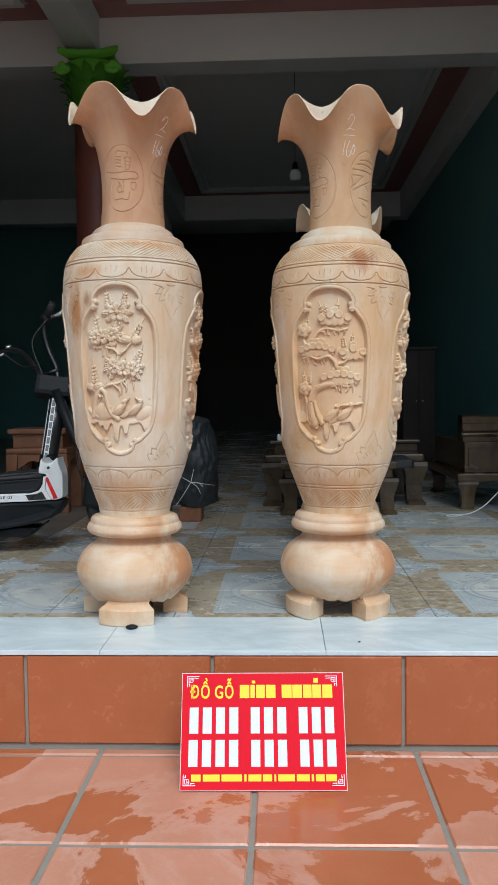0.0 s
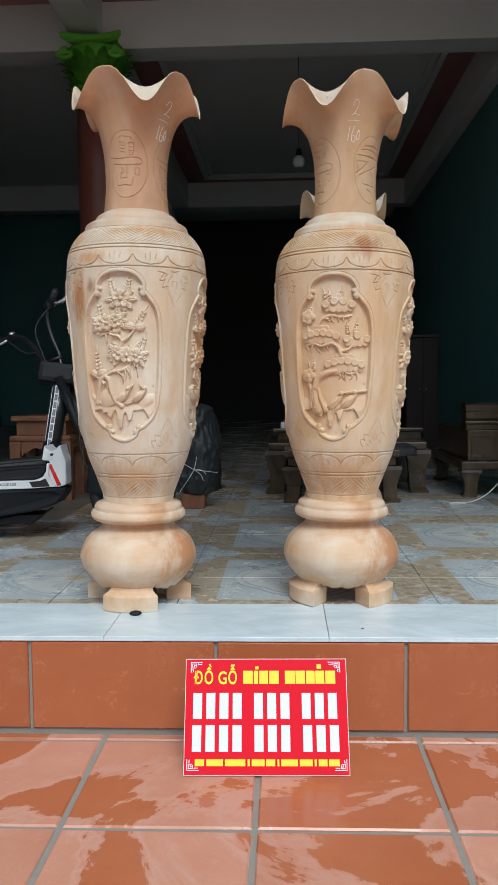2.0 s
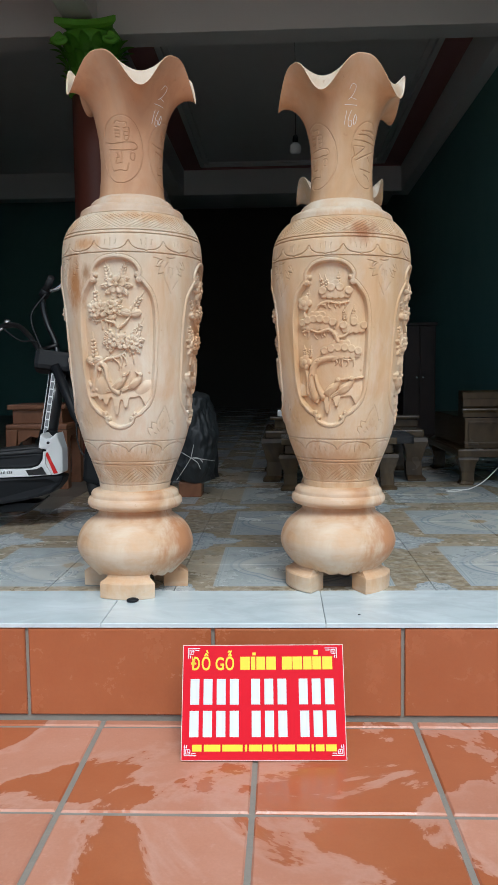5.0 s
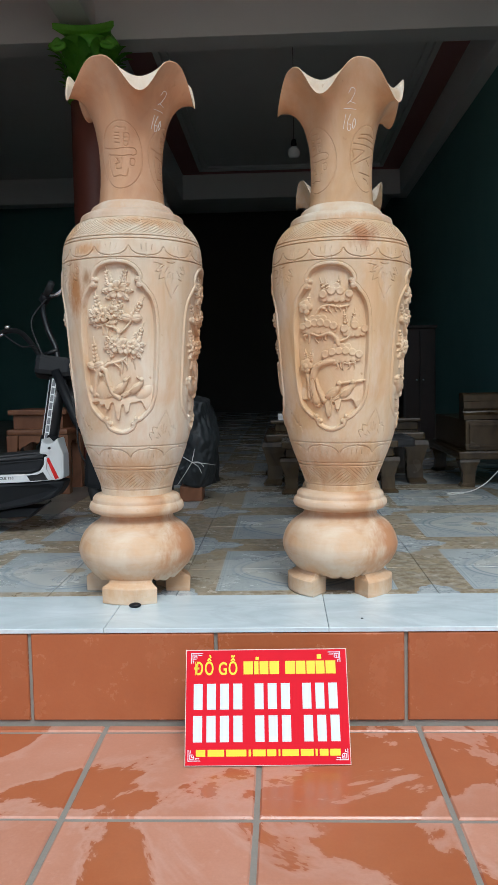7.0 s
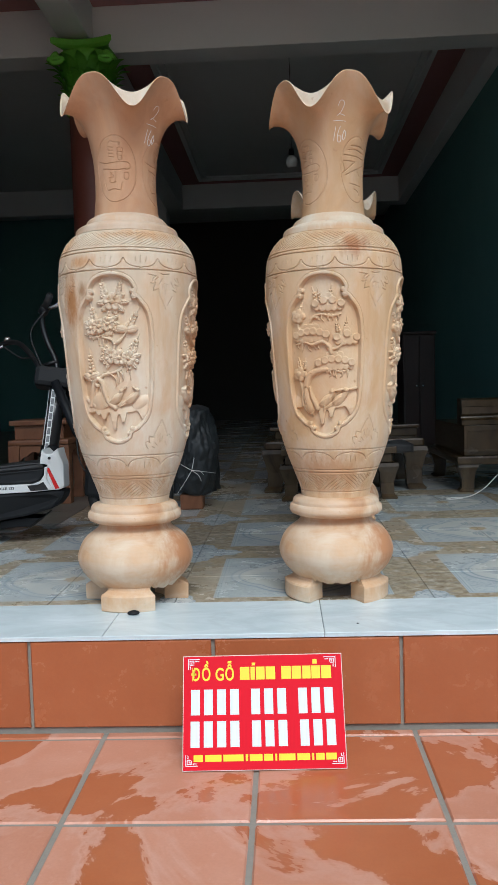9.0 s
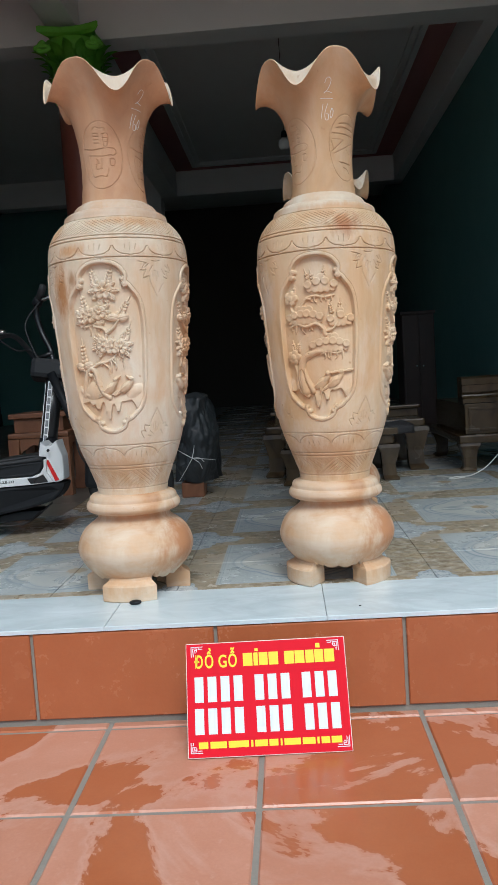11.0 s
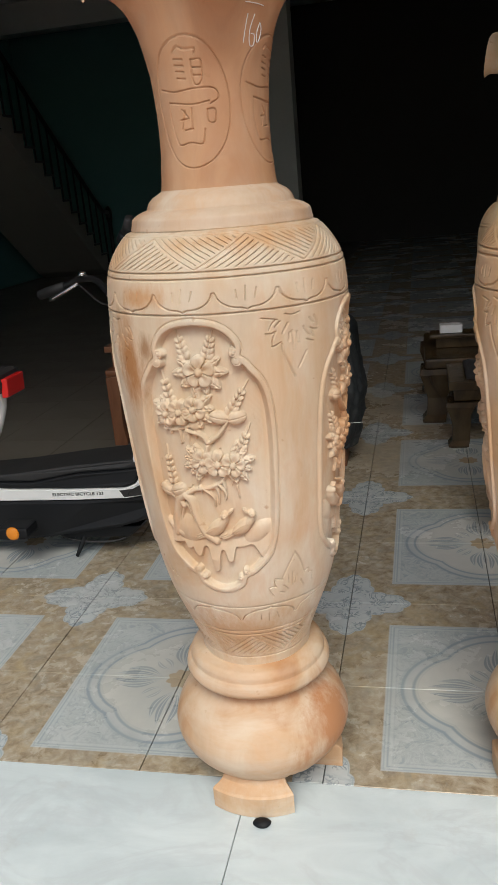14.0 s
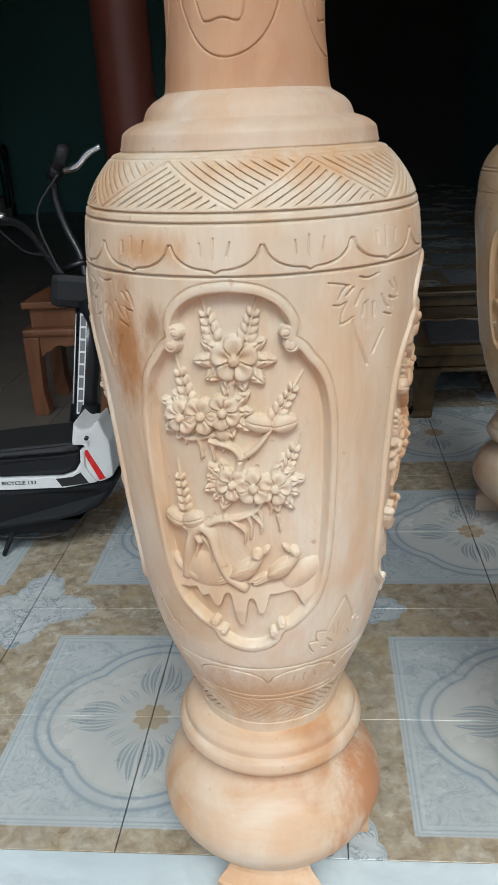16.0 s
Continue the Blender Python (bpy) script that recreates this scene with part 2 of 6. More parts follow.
def mat_hall_tile():
    """Printed ceramic: a blue-grey framed panel with a lobed ring, brown marbled bands, lace crosses at the corners."""
    n = Nodes("patterned_ceramic_tile")
    g = n.node("ShaderNodeNewGeometry")
    sep = n.t.nodes.new("ShaderNodeSeparateXYZ")
    n.put(sep.inputs[0], g)
    P = 2 * PITCH
    def fold(s, off):
        return n.math("MULTIPLY", n.math("SUBTRACT", n.math("FRACT", n.math("DIVIDE", n.math("SUBTRACT", s, off - PITCH), P)), 0.5), P)
    u, v = fold(sep.outputs[0], -0.602), fold(sep.outputs[1], 2.86)
    au, av = n.math("ABSOLUTE", u), n.math("ABSOLUTE", v)
    box_d = n.math("MAXIMUM", au, av)
    r = n.math("SQRT", n.math("ADD", n.math("MULTIPLY", u, u), n.math("MULTIPLY", v, v)))
    ang = n.math("ARCTAN2", v, u)
    lobe = n.math("COSINE", n.math("MULTIPLY", ang, 4.0))
    def band(s, a, b, soft=0.002):
        up = n.node("ShaderNodeMapRange", i0=s, i1=a - soft, i2=a + soft, i3=0.0, i4=1.0)
        dn = n.node("ShaderNodeMapRange", i0=s, i1=b - soft, i2=b + soft, i3=1.0, i4=0.0)
        return n.math("MULTIPLY", up, dn)
    def inside(s, a, soft=0.002):
        return n.node("ShaderNodeMapRange", i0=s, i1=a - soft, i2=a + soft, i3=1.0, i4=0.0)
    cloud = n.noise(g, 7, 6, 0.65, 0.6)
    cloud2 = n.noise(g, 34, 5, 0.65, 0.4)
    brown = n.ramp(cloud2, (0.3, (0.22, 0.165, 0.105)), (0.5, (0.37, 0.31, 0.225)), (0.72, (0.52, 0.48, 0.40)))
    brown = n.mix(n.ramp(n.noise(g, 13, 4, 0.6, 0.8), (0.48, 0.0), (0.68, 0.55)), brown, (0.44, 0.345, 0.20))
    brown = n.mix(n.ramp(n.noise(g, 19, 4, 0.6, 0.5), (0.52, 0.0), (0.70, 0.5)), brown, (0.24, 0.235, 0.20))
    blue = n.ramp(cloud, (0.3, (0.36, 0.405, 0.42)), (0.7, (0.49, 0.525, 0.53)))
    crack = n.math("ABSOLUTE", n.math("SUBTRACT", n.noise(g, 24, 5, 0.62, 1.6), 0.5))
    blue = n.mix(n.ramp(crack, (0.0, 0.35), (0.05, 0.0)), blue, (0.56, 0.60, 0.60))
    blue = n.mix(n.ramp(crack, (0.07, 0.0), (0.16, 0.6)), blue, (0.30, 0.35, 0.385))
    pale = n.ramp(cloud, (0.3, (0.47, 0.49, 0.475)), (0.7, (0.56, 0.565, 0.535)))
    line = (0.30, 0.355, 0.39)
    c = brown
    c = n.mix(inside(box_d, 0.285), c, blue)
    c = n.mix(n.math("MULTIPLY", band(box_d, 0.2615, 0.285), 0.55), c, (0.50, 0.54, 0.545))
    for lo, hi, k in ((0.2790, 0.2815, 0.75), (0.2705, 0.2740, 0.85), (0.2600, 0.2615, 0.5)):
        c = n.mix(n.math("MULTIPLY", band(box_d, lo, hi), k), c, line)
    rl = n.math("SUBTRACT", n.math("ADD", r, n.math("MULTIPLY", n.math("ABSOLUTE", n.math("COSINE", n.math("MULTIPLY", ang, 2.0))), -0.030)), -0.014)
    c = n.mix(inside(rl, 0.218), c, pale)
    c = n.mix(n.math("MULTIPLY", band(rl, 0.203, 0.229), 0.8), c, n.ramp(cloud, (0.3, (0.40, 0.44, 0.455)), (0.7, (0.49, 0.52, 0.525))))
    for lo, hi, k in ((0.2255, 0.2345, 0.85), (0.1985, 0.2065, 0.85), (0.2375, 0.2390, 0.5), (0.1930, 0.1945, 0.45)):
        c = n.mix(n.math("MULTIPLY", band(rl, lo, hi, 0.0025), k), c, (0.255, 0.315, 0.36))
    # leaves: four sprays along the axes, four small ones between
    def frond(off, r0, r1, lean, bow, width, k):
        """Curved leaf on each side of an axis: darker rim and fill, pale rib."""
        nonlocal c
        a = n.math("ABSOLUTE", n.math("SINE", n.math("MULTIPLY", n.math("ADD", ang, off), 2.0)))
        across = n.math("MULTIPLY", a, n.math("MULTIPLY", r, 0.5))
        t = n.node("ShaderNodeMapRange", i0=r, i1=r0, i2=r1, i3=0.0, i4=1.0)
        mid = n.math("ADD", n.math("MULTIPLY", t, lean), n.math("MULTIPLY", n.math("SINE", n.math("MULTIPLY", t, math.pi)), bow))
        half = n.math("MULTIPLY", n.math("SINE", n.math("MULTIPLY", n.math("POWER", t, 1.5), math.pi)), width)
        e = n.math("ABSOLUTE", n.math("SUBTRACT", across, mid))
        leaf = n.math("MULTIPLY", inside(n.math("SUBTRACT", e, half), 0.0, 0.001), band(r, r0, r1))
        c = n.mix(n.math("MULTIPLY", leaf, k), c, (0.20, 0.255, 0.295))
        c = n.mix(n.math("MULTIPLY", n.math("MULTIPLY", leaf, inside(e, 0.0012, 0.0008)), 0.6), c, (0.60, 0.63, 0.63))
    for q in ((0.0, 0.045, 0.185, 0.012, 0.012, 0.0075, 0.75), (0.0, 0.045, 0.165, 0.034, 0.016, 0.0070, 0.65), (0.0, 0.05, 0.150, 0.0, 0.0, 0.006, 0.5), (math.pi / 4, 0.05, 0.115, 0.010, 0.008, 0.006, 0.45)):
        frond(*q)
    c = n.mix(inside(n.math("ADD", r, n.math("MULTIPLY", n.math("COSINE", n.math("MULTIPLY", ang, 8.0)), 0.004)), 0.037), c, (0.41, 0.325, 0.215))
    # lace cross centred on the far corners of the repeat
    cu, cv = n.math("SUBTRACT", PITCH, au), n.math("SUBTRACT", PITCH, av)
    cr = n.math("SQRT", n.math("ADD", n.math("MULTIPLY", cu, cu), n.math("MULTIPLY", cv, cv)))
    ca = n.math("ARCTAN2", cv, cu)
    edge = n.math("ADD", 0.126, n.math("ADD", n.math("MULTIPLY", n.math("COSINE", n.math("MULTIPLY", ca, 4.0)), 0.036), n.math("MULTIPLY", n.math("ABSOLUTE", n.math("COSINE", n.math("MULTIPLY", ca, 10.0))), 0.012)))
    cd = n.math("SUBTRACT", cr, edge)
    curl = n.math("ABSOLUTE", n.math("SUBTRACT", n.noise(g, 30, 2, 0.4, 2.2), 0.5))
    blot = n.ramp(n.noise(g, 22, 2, 0.5), (0.42, 0.0), (0.54, 0.9))
    lace = n.ramp(cloud, (0.3, (0.45, 0.495, 0.515)), (0.7, (0.54, 0.57, 0.575)))
    lace = n.mix(n.math("MULTIPLY", n.ramp(curl, (0.02, 0.95), (0.08, 0.0)), blot), lace, (0.20, 0.24, 0.27))
    lace = n.mix(n.math("MULTIPLY", n.ramp(n.math("SINE", n.math("MULTIPLY", cr, 150.0)), (0.6, 0.0), (0.9, 0.3)), 1.0), lace, (0.40, 0.45, 0.48))
    c = n.mix(inside(cd, 0.0), c, lace)
    c = n.mix(n.math("MULTIPLY", band(cd, -0.008, -0.003), 0.6), c, line)
    dust = n.ramp(n.noise(g, 2.2, 6, 0.65), (0.45, 0.0), (0.8, 0.3))
    c = n.mix(dust, c, (0.36, 0.335, 0.29))
    n.bump(cloud2, 0.05, 0.001)
    return n.done(c, n.math("ADD", n.math("MULTIPLY", dust, 0.6), n.math("ADD", n.math("MULTIPLY", cloud2, 0.12), 0.16)))


M_TILE = mat_hall_tile()
M_TILE_PLAIN = mat_plain("plain_beige_tile", (0.15, 0.137, 0.117), 0.35, vary=0.25, scale=2.5, grain=40, bump=0.05)


def mat_vase(name, patches, tones, swirl=1.0, rings=(14, 14, 1.6), bloom=0.6, grain=(70, 70, 5.5), cloud=(1, 1, 0.5)):
    """Sanded pale hardwood: broad cream and orange figure, fine fibre, knots, a few stain marks and toned patches at
    given places.
    """
    n = Nodes(name)
    v = n.coord()
    sep = n.t.nodes.new("ShaderNodeSeparateXYZ")
    n.put(sep.inputs[0], v)
    warp = n.noise(v, 2.2, 3, 0.5, out=1)
    w = n.node("ShaderNodeVectorMath", props={"operation": "MULTIPLY_ADD"}, i0=warp, i1=(0.22 * swirl, 0.22 * swirl, 0.5 * swirl), i2=v)
    big = n.noise(n.scale(w, 4.5 / swirl, 4.5 / swirl, 0.9 * swirl), 1.5 * swirl, 5, 0.55, 0.6)
    fibre = n.noise(n.scale(v, *grain), 2.2, 4, 0.7)
    ring = n.noise(n.scale(w, *rings), 1.6, 4, 0.55, 0.9)
    blotch = n.noise(v, 5.5, 5, 0.6, 0.4)
    c = n.ramp(big, *zip((0.25, 0.37, 0.48, 0.62), [tuple(0.90 * q for q in t) for t in tones]))
    c = n.mix(n.ramp(ring, (0.40, 0.22), (0.5, 0.0), (0.62, 0.0), (0.72, 0.12)), c, (0.66, 0.40, 0.22))
    c = n.mix(n.math("MULTIPLY", fibre, 0.36), c, (0.52, 0.31, 0.155))
    c = n.mix(n.ramp(blotch, (0.52, 0.0), (0.78, 0.6)), c, (0.60, 0.36, 0.20))
    pale = n.noise(n.scale(v, *cloud), 9, 5, 0.65, 0.5)
    c = n.mix(n.ramp(pale, (0.46, 0.0), (0.72, bloom)), c, (0.70, 0.635, 0.545))
    smudge = n.noise(n.scale(v, 1, 1, 0.6), 3.6, 6, 0.7, 0.8)
    c = n.mix(n.ramp(smudge, (0.50, 0.0), (0.74, 0.55)), c, (0.46, 0.355, 0.245))
    speck = n.ramp(n.noise(v, 46, 3, 0.5), (0.70, 0.0), (0.78, 0.6))
    c = n.mix(speck, c, (0.40, 0.22, 0.11))
    for (x, y, z), (rx, rz), k, col in patches:
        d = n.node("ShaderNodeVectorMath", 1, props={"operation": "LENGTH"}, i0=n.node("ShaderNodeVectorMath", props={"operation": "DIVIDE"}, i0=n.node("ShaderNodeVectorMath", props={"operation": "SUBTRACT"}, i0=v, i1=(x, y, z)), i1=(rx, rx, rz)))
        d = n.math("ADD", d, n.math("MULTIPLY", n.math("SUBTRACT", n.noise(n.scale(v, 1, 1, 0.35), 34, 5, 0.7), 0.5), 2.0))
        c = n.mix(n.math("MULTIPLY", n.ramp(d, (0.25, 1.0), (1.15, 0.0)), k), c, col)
    tool = n.noise(v, 38, 3, 0.5)
    n.bump(n.math("ADD", n.math("MULTIPLY", fibre, 0.6), n.math("ADD", n.math("MULTIPLY", blotch, 0.6), n.math("MULTIPLY", tool, 0.9))), 0.28, 0.0016)
    return n.done(c, n.math("ADD", n.math("MULTIPLY", blotch, 0.25), 0.44), spec=0.3)


PALE = ((0.56, 0.385, 0.23), (0.68, 0.53, 0.365), (0.76, 0.655, 0.50), (0.82, 0.755, 0.635))
HONEY = ((0.55, 0.335, 0.155), (0.66, 0.445, 0.245), (0.74, 0.55, 0.345), (0.80, 0.65, 0.46))
SWIRL = ((0.43, 0.19, 0.075), (0.55, 0.305, 0.155), (0.65, 0.46, 0.305), (0.74, 0.61, 0.465))
ROSE = ((0.42, 0.195, 0.095), (0.48, 0.245, 0.13), (0.54, 0.295, 0.165), (0.60, 0.365, 0.22))
AMBER = ((0.46, 0.25, 0.115), (0.54, 0.32, 0.16), (0.60, 0.39, 0.21), (0.67, 0.47, 0.29))
BLUSH = ((0.52, 0.31, 0.19), (0.60, 0.41, 0.28), (0.67, 0.50, 0.36), (0.74, 0.62, 0.50))
# Orange patches: bulb's right and lower side, the waist below the ring, the feet.
M_VASE_BASE = mat_vase("swirled_turned_wood", [((0.16, -0.06, 0.17), (0.11, 0.12), 0.85, (0.45, 0.19, 0.075)), ((0.02, -0.14, 0.245), (0.16, 0.018), 0.6, (0.50, 0.25, 0.11)), ((0.10, -0.12, 0.10), (0.07, 0.05), 0.6, (0.50, 0.24, 0.10)), ((0.0, -0.15, 0.05), (0.10, 0.04), 0.5, (0.54, 0.29, 0.13))], SWIRL, 1.15, (2.5, 2.5, 15), 0.4, (7, 7, 62), (0.35, 0.35, 1.8))
M_NECK_A = mat_vase("rosy_turned_wood", [], ROSE, bloom=0.12)
M_NECK_B = mat_vase("amber_turned_wood", [], AMBER, bloom=0.2)
M_COLLAR_A = mat_vase("blushed_turned_wood", [], BLUSH)
# Stain streaks at left; tan patches on taper, shoulder, side and recessed panels.
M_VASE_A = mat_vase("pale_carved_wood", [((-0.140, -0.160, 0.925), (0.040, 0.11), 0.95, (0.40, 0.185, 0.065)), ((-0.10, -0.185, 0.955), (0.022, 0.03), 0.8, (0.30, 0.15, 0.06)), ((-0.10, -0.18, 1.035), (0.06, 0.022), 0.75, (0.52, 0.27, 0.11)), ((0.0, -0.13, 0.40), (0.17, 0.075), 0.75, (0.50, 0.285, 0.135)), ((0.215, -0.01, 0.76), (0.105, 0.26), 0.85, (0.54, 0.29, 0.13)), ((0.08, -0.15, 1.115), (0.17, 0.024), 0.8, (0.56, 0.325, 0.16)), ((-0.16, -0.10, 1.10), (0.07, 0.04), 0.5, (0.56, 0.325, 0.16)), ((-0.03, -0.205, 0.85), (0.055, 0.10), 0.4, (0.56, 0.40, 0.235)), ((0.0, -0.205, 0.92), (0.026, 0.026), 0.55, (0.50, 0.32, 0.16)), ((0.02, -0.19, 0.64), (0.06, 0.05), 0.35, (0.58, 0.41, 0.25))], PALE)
# Belt stain, then tan patches on shoulder, lower taper and recessed panel.
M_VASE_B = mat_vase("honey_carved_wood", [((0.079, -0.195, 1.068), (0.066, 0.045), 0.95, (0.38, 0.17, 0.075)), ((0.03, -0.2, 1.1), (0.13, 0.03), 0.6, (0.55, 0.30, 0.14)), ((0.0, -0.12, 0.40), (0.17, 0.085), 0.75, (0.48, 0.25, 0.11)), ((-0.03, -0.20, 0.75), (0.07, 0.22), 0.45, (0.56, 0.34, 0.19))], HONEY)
M_CHALK = mat_plain("white_chalk", (0.82, 0.82, 0.80), 0.95, vary=0.2, grain=300, bump=0.4)
M_SIGNRED = mat_plain("red_print", (0.58, 0.006, 0.020), 0.5, vary=0.05, bump=0.02, spec=0.1)
M_SIGNWHITE = mat_plain("white_print", (0.64, 0.66, 0.72), 0.35, vary=0.03, bump=0.0)
M_SIGNEDGE = mat_plain("white_foam_edge", (0.72, 0.66, 0.62), 0.6, vary=0.1)
M_YELLOW = mat_plain("yellow_print", (0.80, 0.60, 0.02), 0.35, vary=0.04, bump=0.0)
M_RUBBER = mat_plain("black_rubber", (0.018, 0.018, 0.019), 0.6, vary=0.2, grain=180, bump=0.25)
M_STRING = mat_plain("white_plastic_string", (0.70, 0.70, 0.68), 0.5, vary=0.1)
M_CLOTH = mat_plain("dark_grey_cloth", (0.075, 0.075, 0.08), 0.9, vary=0.2, scale=10, grain=420, bump=0.4)
M_STRIPMARK = mat_plain("grey_print", (0.16, 0.17, 0.18), 0.5, vary=0.1, bump=0.0)


# ---- the large structure ----
YARD_STEP = 0.42
# ground sheet under the yard tiles, to the horizon
bm = bmesh.new()
bmesh.ops.create_grid(bm, x_segments=2, y_segments=2, size=400, matrix=Matrix.Translation((0, -397.7, -0.0045)))
ground = tagged(part("ground", bm, M_MORTAR), "grey cement bedding of the tiled yard", "ground", kind="structure")

HX0, HX1, HY1, CEIL = -6.4, 2.28, 16.5, 4.33
BEAM = 3.92
base = tagged(part("hall_plinth", box(HX0 - 0.2, 2.212, -0.3, HX1 + 0.2, HY1 + 0.2, FLOOR - 0.012), M_MORTAR), "cement plinth under the hall floor", "floor", kind="structure")
tagged(part("wall_west", box(HX0 - 0.2, 2.955, FLOOR - 0.012, HX0, HY1, CEIL), M_TEAL), "teal painted hall wall", "wall", kind="structure")
tagged(part("wall_east", box(HX1, 2.955, FLOOR - 0.012, HX1 + 0.2, HY1, CEIL), M_TEAL), "teal painted hall wall", "wall", kind="structure")
tagged(part("wall_north", box(HX0 - 0.2, HY1, FLOOR - 0.012, HX1 + 0.2, HY1 + 0.2, CEIL), M_DARKWALL), "plain back wall with the hall's darkness put into its colour", "wall", kind="structure")
tagged(part("wall_inner", box(HX0, 14.35, FLOOR - 0.012, -2.13, 14.55, CEIL), M_TEAL), "teal painted inner wall behind the stair", "wall", kind="structure")
pillar = tagged(part("wall_pier", box(-2.128, 13.42, FLOOR - 0.012, -1.72, 13.82, CEIL), M_CEIL), "grey plastered pier beside the inner opening", "pillar", kind="structure")
# Unseen slab, added so high daylight falls off quickly inside the hall.
tagged(part("ceiling_shade_slab", box(HX0 - 0.2, -0.8, 6.30, HX1 + 0.2, 2.95, 6.50), M_CEIL), "unseen slab added over the yard to cut high skylight", "ceiling", kind="structure")
ceiling = tagged(part("ceiling", box(HX0 - 0.2, 2.955, CEIL, HX1 + 0.2, HY1 + 0.2, CEIL + 0.2), M_CEIL), "off-white plaster ceiling", "ceiling", kind="structure")


def beam(name, x0, y0, x1, y1, z0=BEAM, z1=CEIL):
    return tagged(part(name, box(x0, y0, z0, x1, y1, z1, 0.008), M_CEIL), "off-white plastered ceiling beam", "beam", kind="structure")


beam("beam_1", HX0, 7.27, HX1, 7.56)
beam("beam_2", HX0, 13.44, HX1, 13.75)
beam("beam_3", -1.70, 2.96, -1.44, 7.265, 3.99)
beam("beam_4", HX1 - 0.16, 7.565, HX1, 13.435)
beam("beam_5", -1.70, 7.565, -1.44, 13.435)
DOOR0, DOOR1 = -2.7, 1.95
# Unseen wall, added to stop skylight between the ceiling and the slab.
tagged(part("wall_upper_shade", box(HX0 - 0.2, 2.75, CEIL, HX1 + 0.2, 2.95, 6.2995), M_CEIL), "unseen upper wall added to hold back skylight", "wall", kind="structure")
# Unseen walls on both sides, added to let less daylight into the hall.
for x0, x1 in ((HX0 - 0.2, DOOR0), (DOOR1, HX1 + 0.2)):
    tagged(part("wall_side_shade", box(x0, 2.75, FLOOR - 0.012, x1, 2.95, CEIL - 0.0005), M_CEIL), "unseen front wall added to narrow the light opening", "wall", kind="structure")


def ceiling_tray(name, x0, y0, x1, y1):
    """Painted border and a stepped plaster frame on the underside of one bay."""
    z = CEIL
    bm = bmesh.new()
    for a, b, c, d in ((x0, y0, x1, y0 + 0.28), (x0, y1 - 0.28, x1, y1), (x0, y0 + 0.281, x0 + 0.28, y1 - 0.281), (x1 - 0.28, y0 + 0.281, x1, y1 - 0.281)):
        add_box(bm, a, b, z - 0.012, c, d, z - 0.002)
    border = tagged(part(name, bm, M_PINK), "dusty pink painted border of the ceiling bay", "trim", kind="structure")
    for k, (inset, w, h) in enumerate(((0.30, 0.06, 0.05), (0.40, 0.04, 0.03))):
        bm = bmesh.new()
        a, b, c, d = x0 + inset, y0 + inset, x1 - inset, y1 - inset
        for q in ((a, b, c, b + w), (a, d - w, c, d), (a, b + w, a + w, d - w), (c - w, b + w, c, d - w)):
            add_box(bm, q[0], q[1], z - h, q[2], q[3], z - 0.003)
        part("moulding", bm, M_CEIL, border)


ceiling_tray("trim_1", -1.43, 2.96, HX1 - 0.01, 7.26)
ceiling_tray("trim_2", -1.43, 7.57, HX1 - 0.17, 13.43)
ceiling_tray("trim_3", HX0 + 0.01, 2.96, -1.71, 7.26)

# ---- the carved vases ----
PROFILE = [(0.312, 0.1085), (0.3213, 0.1100), (0.34, 0.1133), (0.365, 0.1225), (0.3906, 0.1327), (0.4579, 0.1592), (0.5073, 0.1734), (0.5777, 0.1875), (0.683, 0.2016), (0.77, 0.2087), (0.857, 0.2148),
           (0.944, 0.2188), (1.013, 0.2190), (1.034, 0.2180), (1.056, 0.2157), (1.075, 0.2115), (1.092, 0.2045), (1.108, 0.195), (1.122, 0.184), (1.134, 0.172), (1.141, 0.161)]
NECK = [(1.141, 0.157), (1.147, 0.1555), (1.157, 0.1535), (1.164, 0.146), (1.169, 0.136), (1.172, 0.127), (1.176, 0.1255), (1.183, 0.1225), (1.191, 0.115), (1.1965, 0.106), (1.201, 0.0995), (1.217, 0.0968), (1.235, 0.0955),
        (1.26, 0.093), (1.30, 0.0923), (1.34, 0.0940), (1.38, 0.0975), (1.40, 0.1013)]
# the flaring mouth from the neck up, along a drooping valley and along a rising lobe: (run, radius, height)
VALLEY = [(0, 0.1013, 1.387), (0.18, 0.110, 1.420), (0.36, 0.123, 1.449), (0.54, 0.142, 1.471), (0.70, 0.162, 1.480), (0.82, 0.177, 1.481), (0.92, 0.187, 1.478), (1, 0.1925, 1.473)]
LOBE = [(0, 0.1013, 1.387), (0.2, 0.109, 1.427), (0.4, 0.122, 1.465), (0.6, 0.141, 1.502), (0.8, 0.164, 1.537), (1, 0.185, 1.570)]
VALLEY_IN = [(0, 0.088, 1.387), (0.2, 0.096, 1.425), (0.4, 0.110, 1.463), (0.6, 0.130, 1.498), (0.75, 0.150, 1.517), (0.86, 0.168, 1.519), (0.94, 0.182, 1.505), (1, 0.190, 1.478)]
LOBE_IN = [(0, 0.088, 1.387), (0.2, 0.097, 1.430), (0.4, 0.112, 1.470), (0.6, 0.132, 1.508), (0.8, 0.1555, 1.543), (1, 0.179, 1.573)]
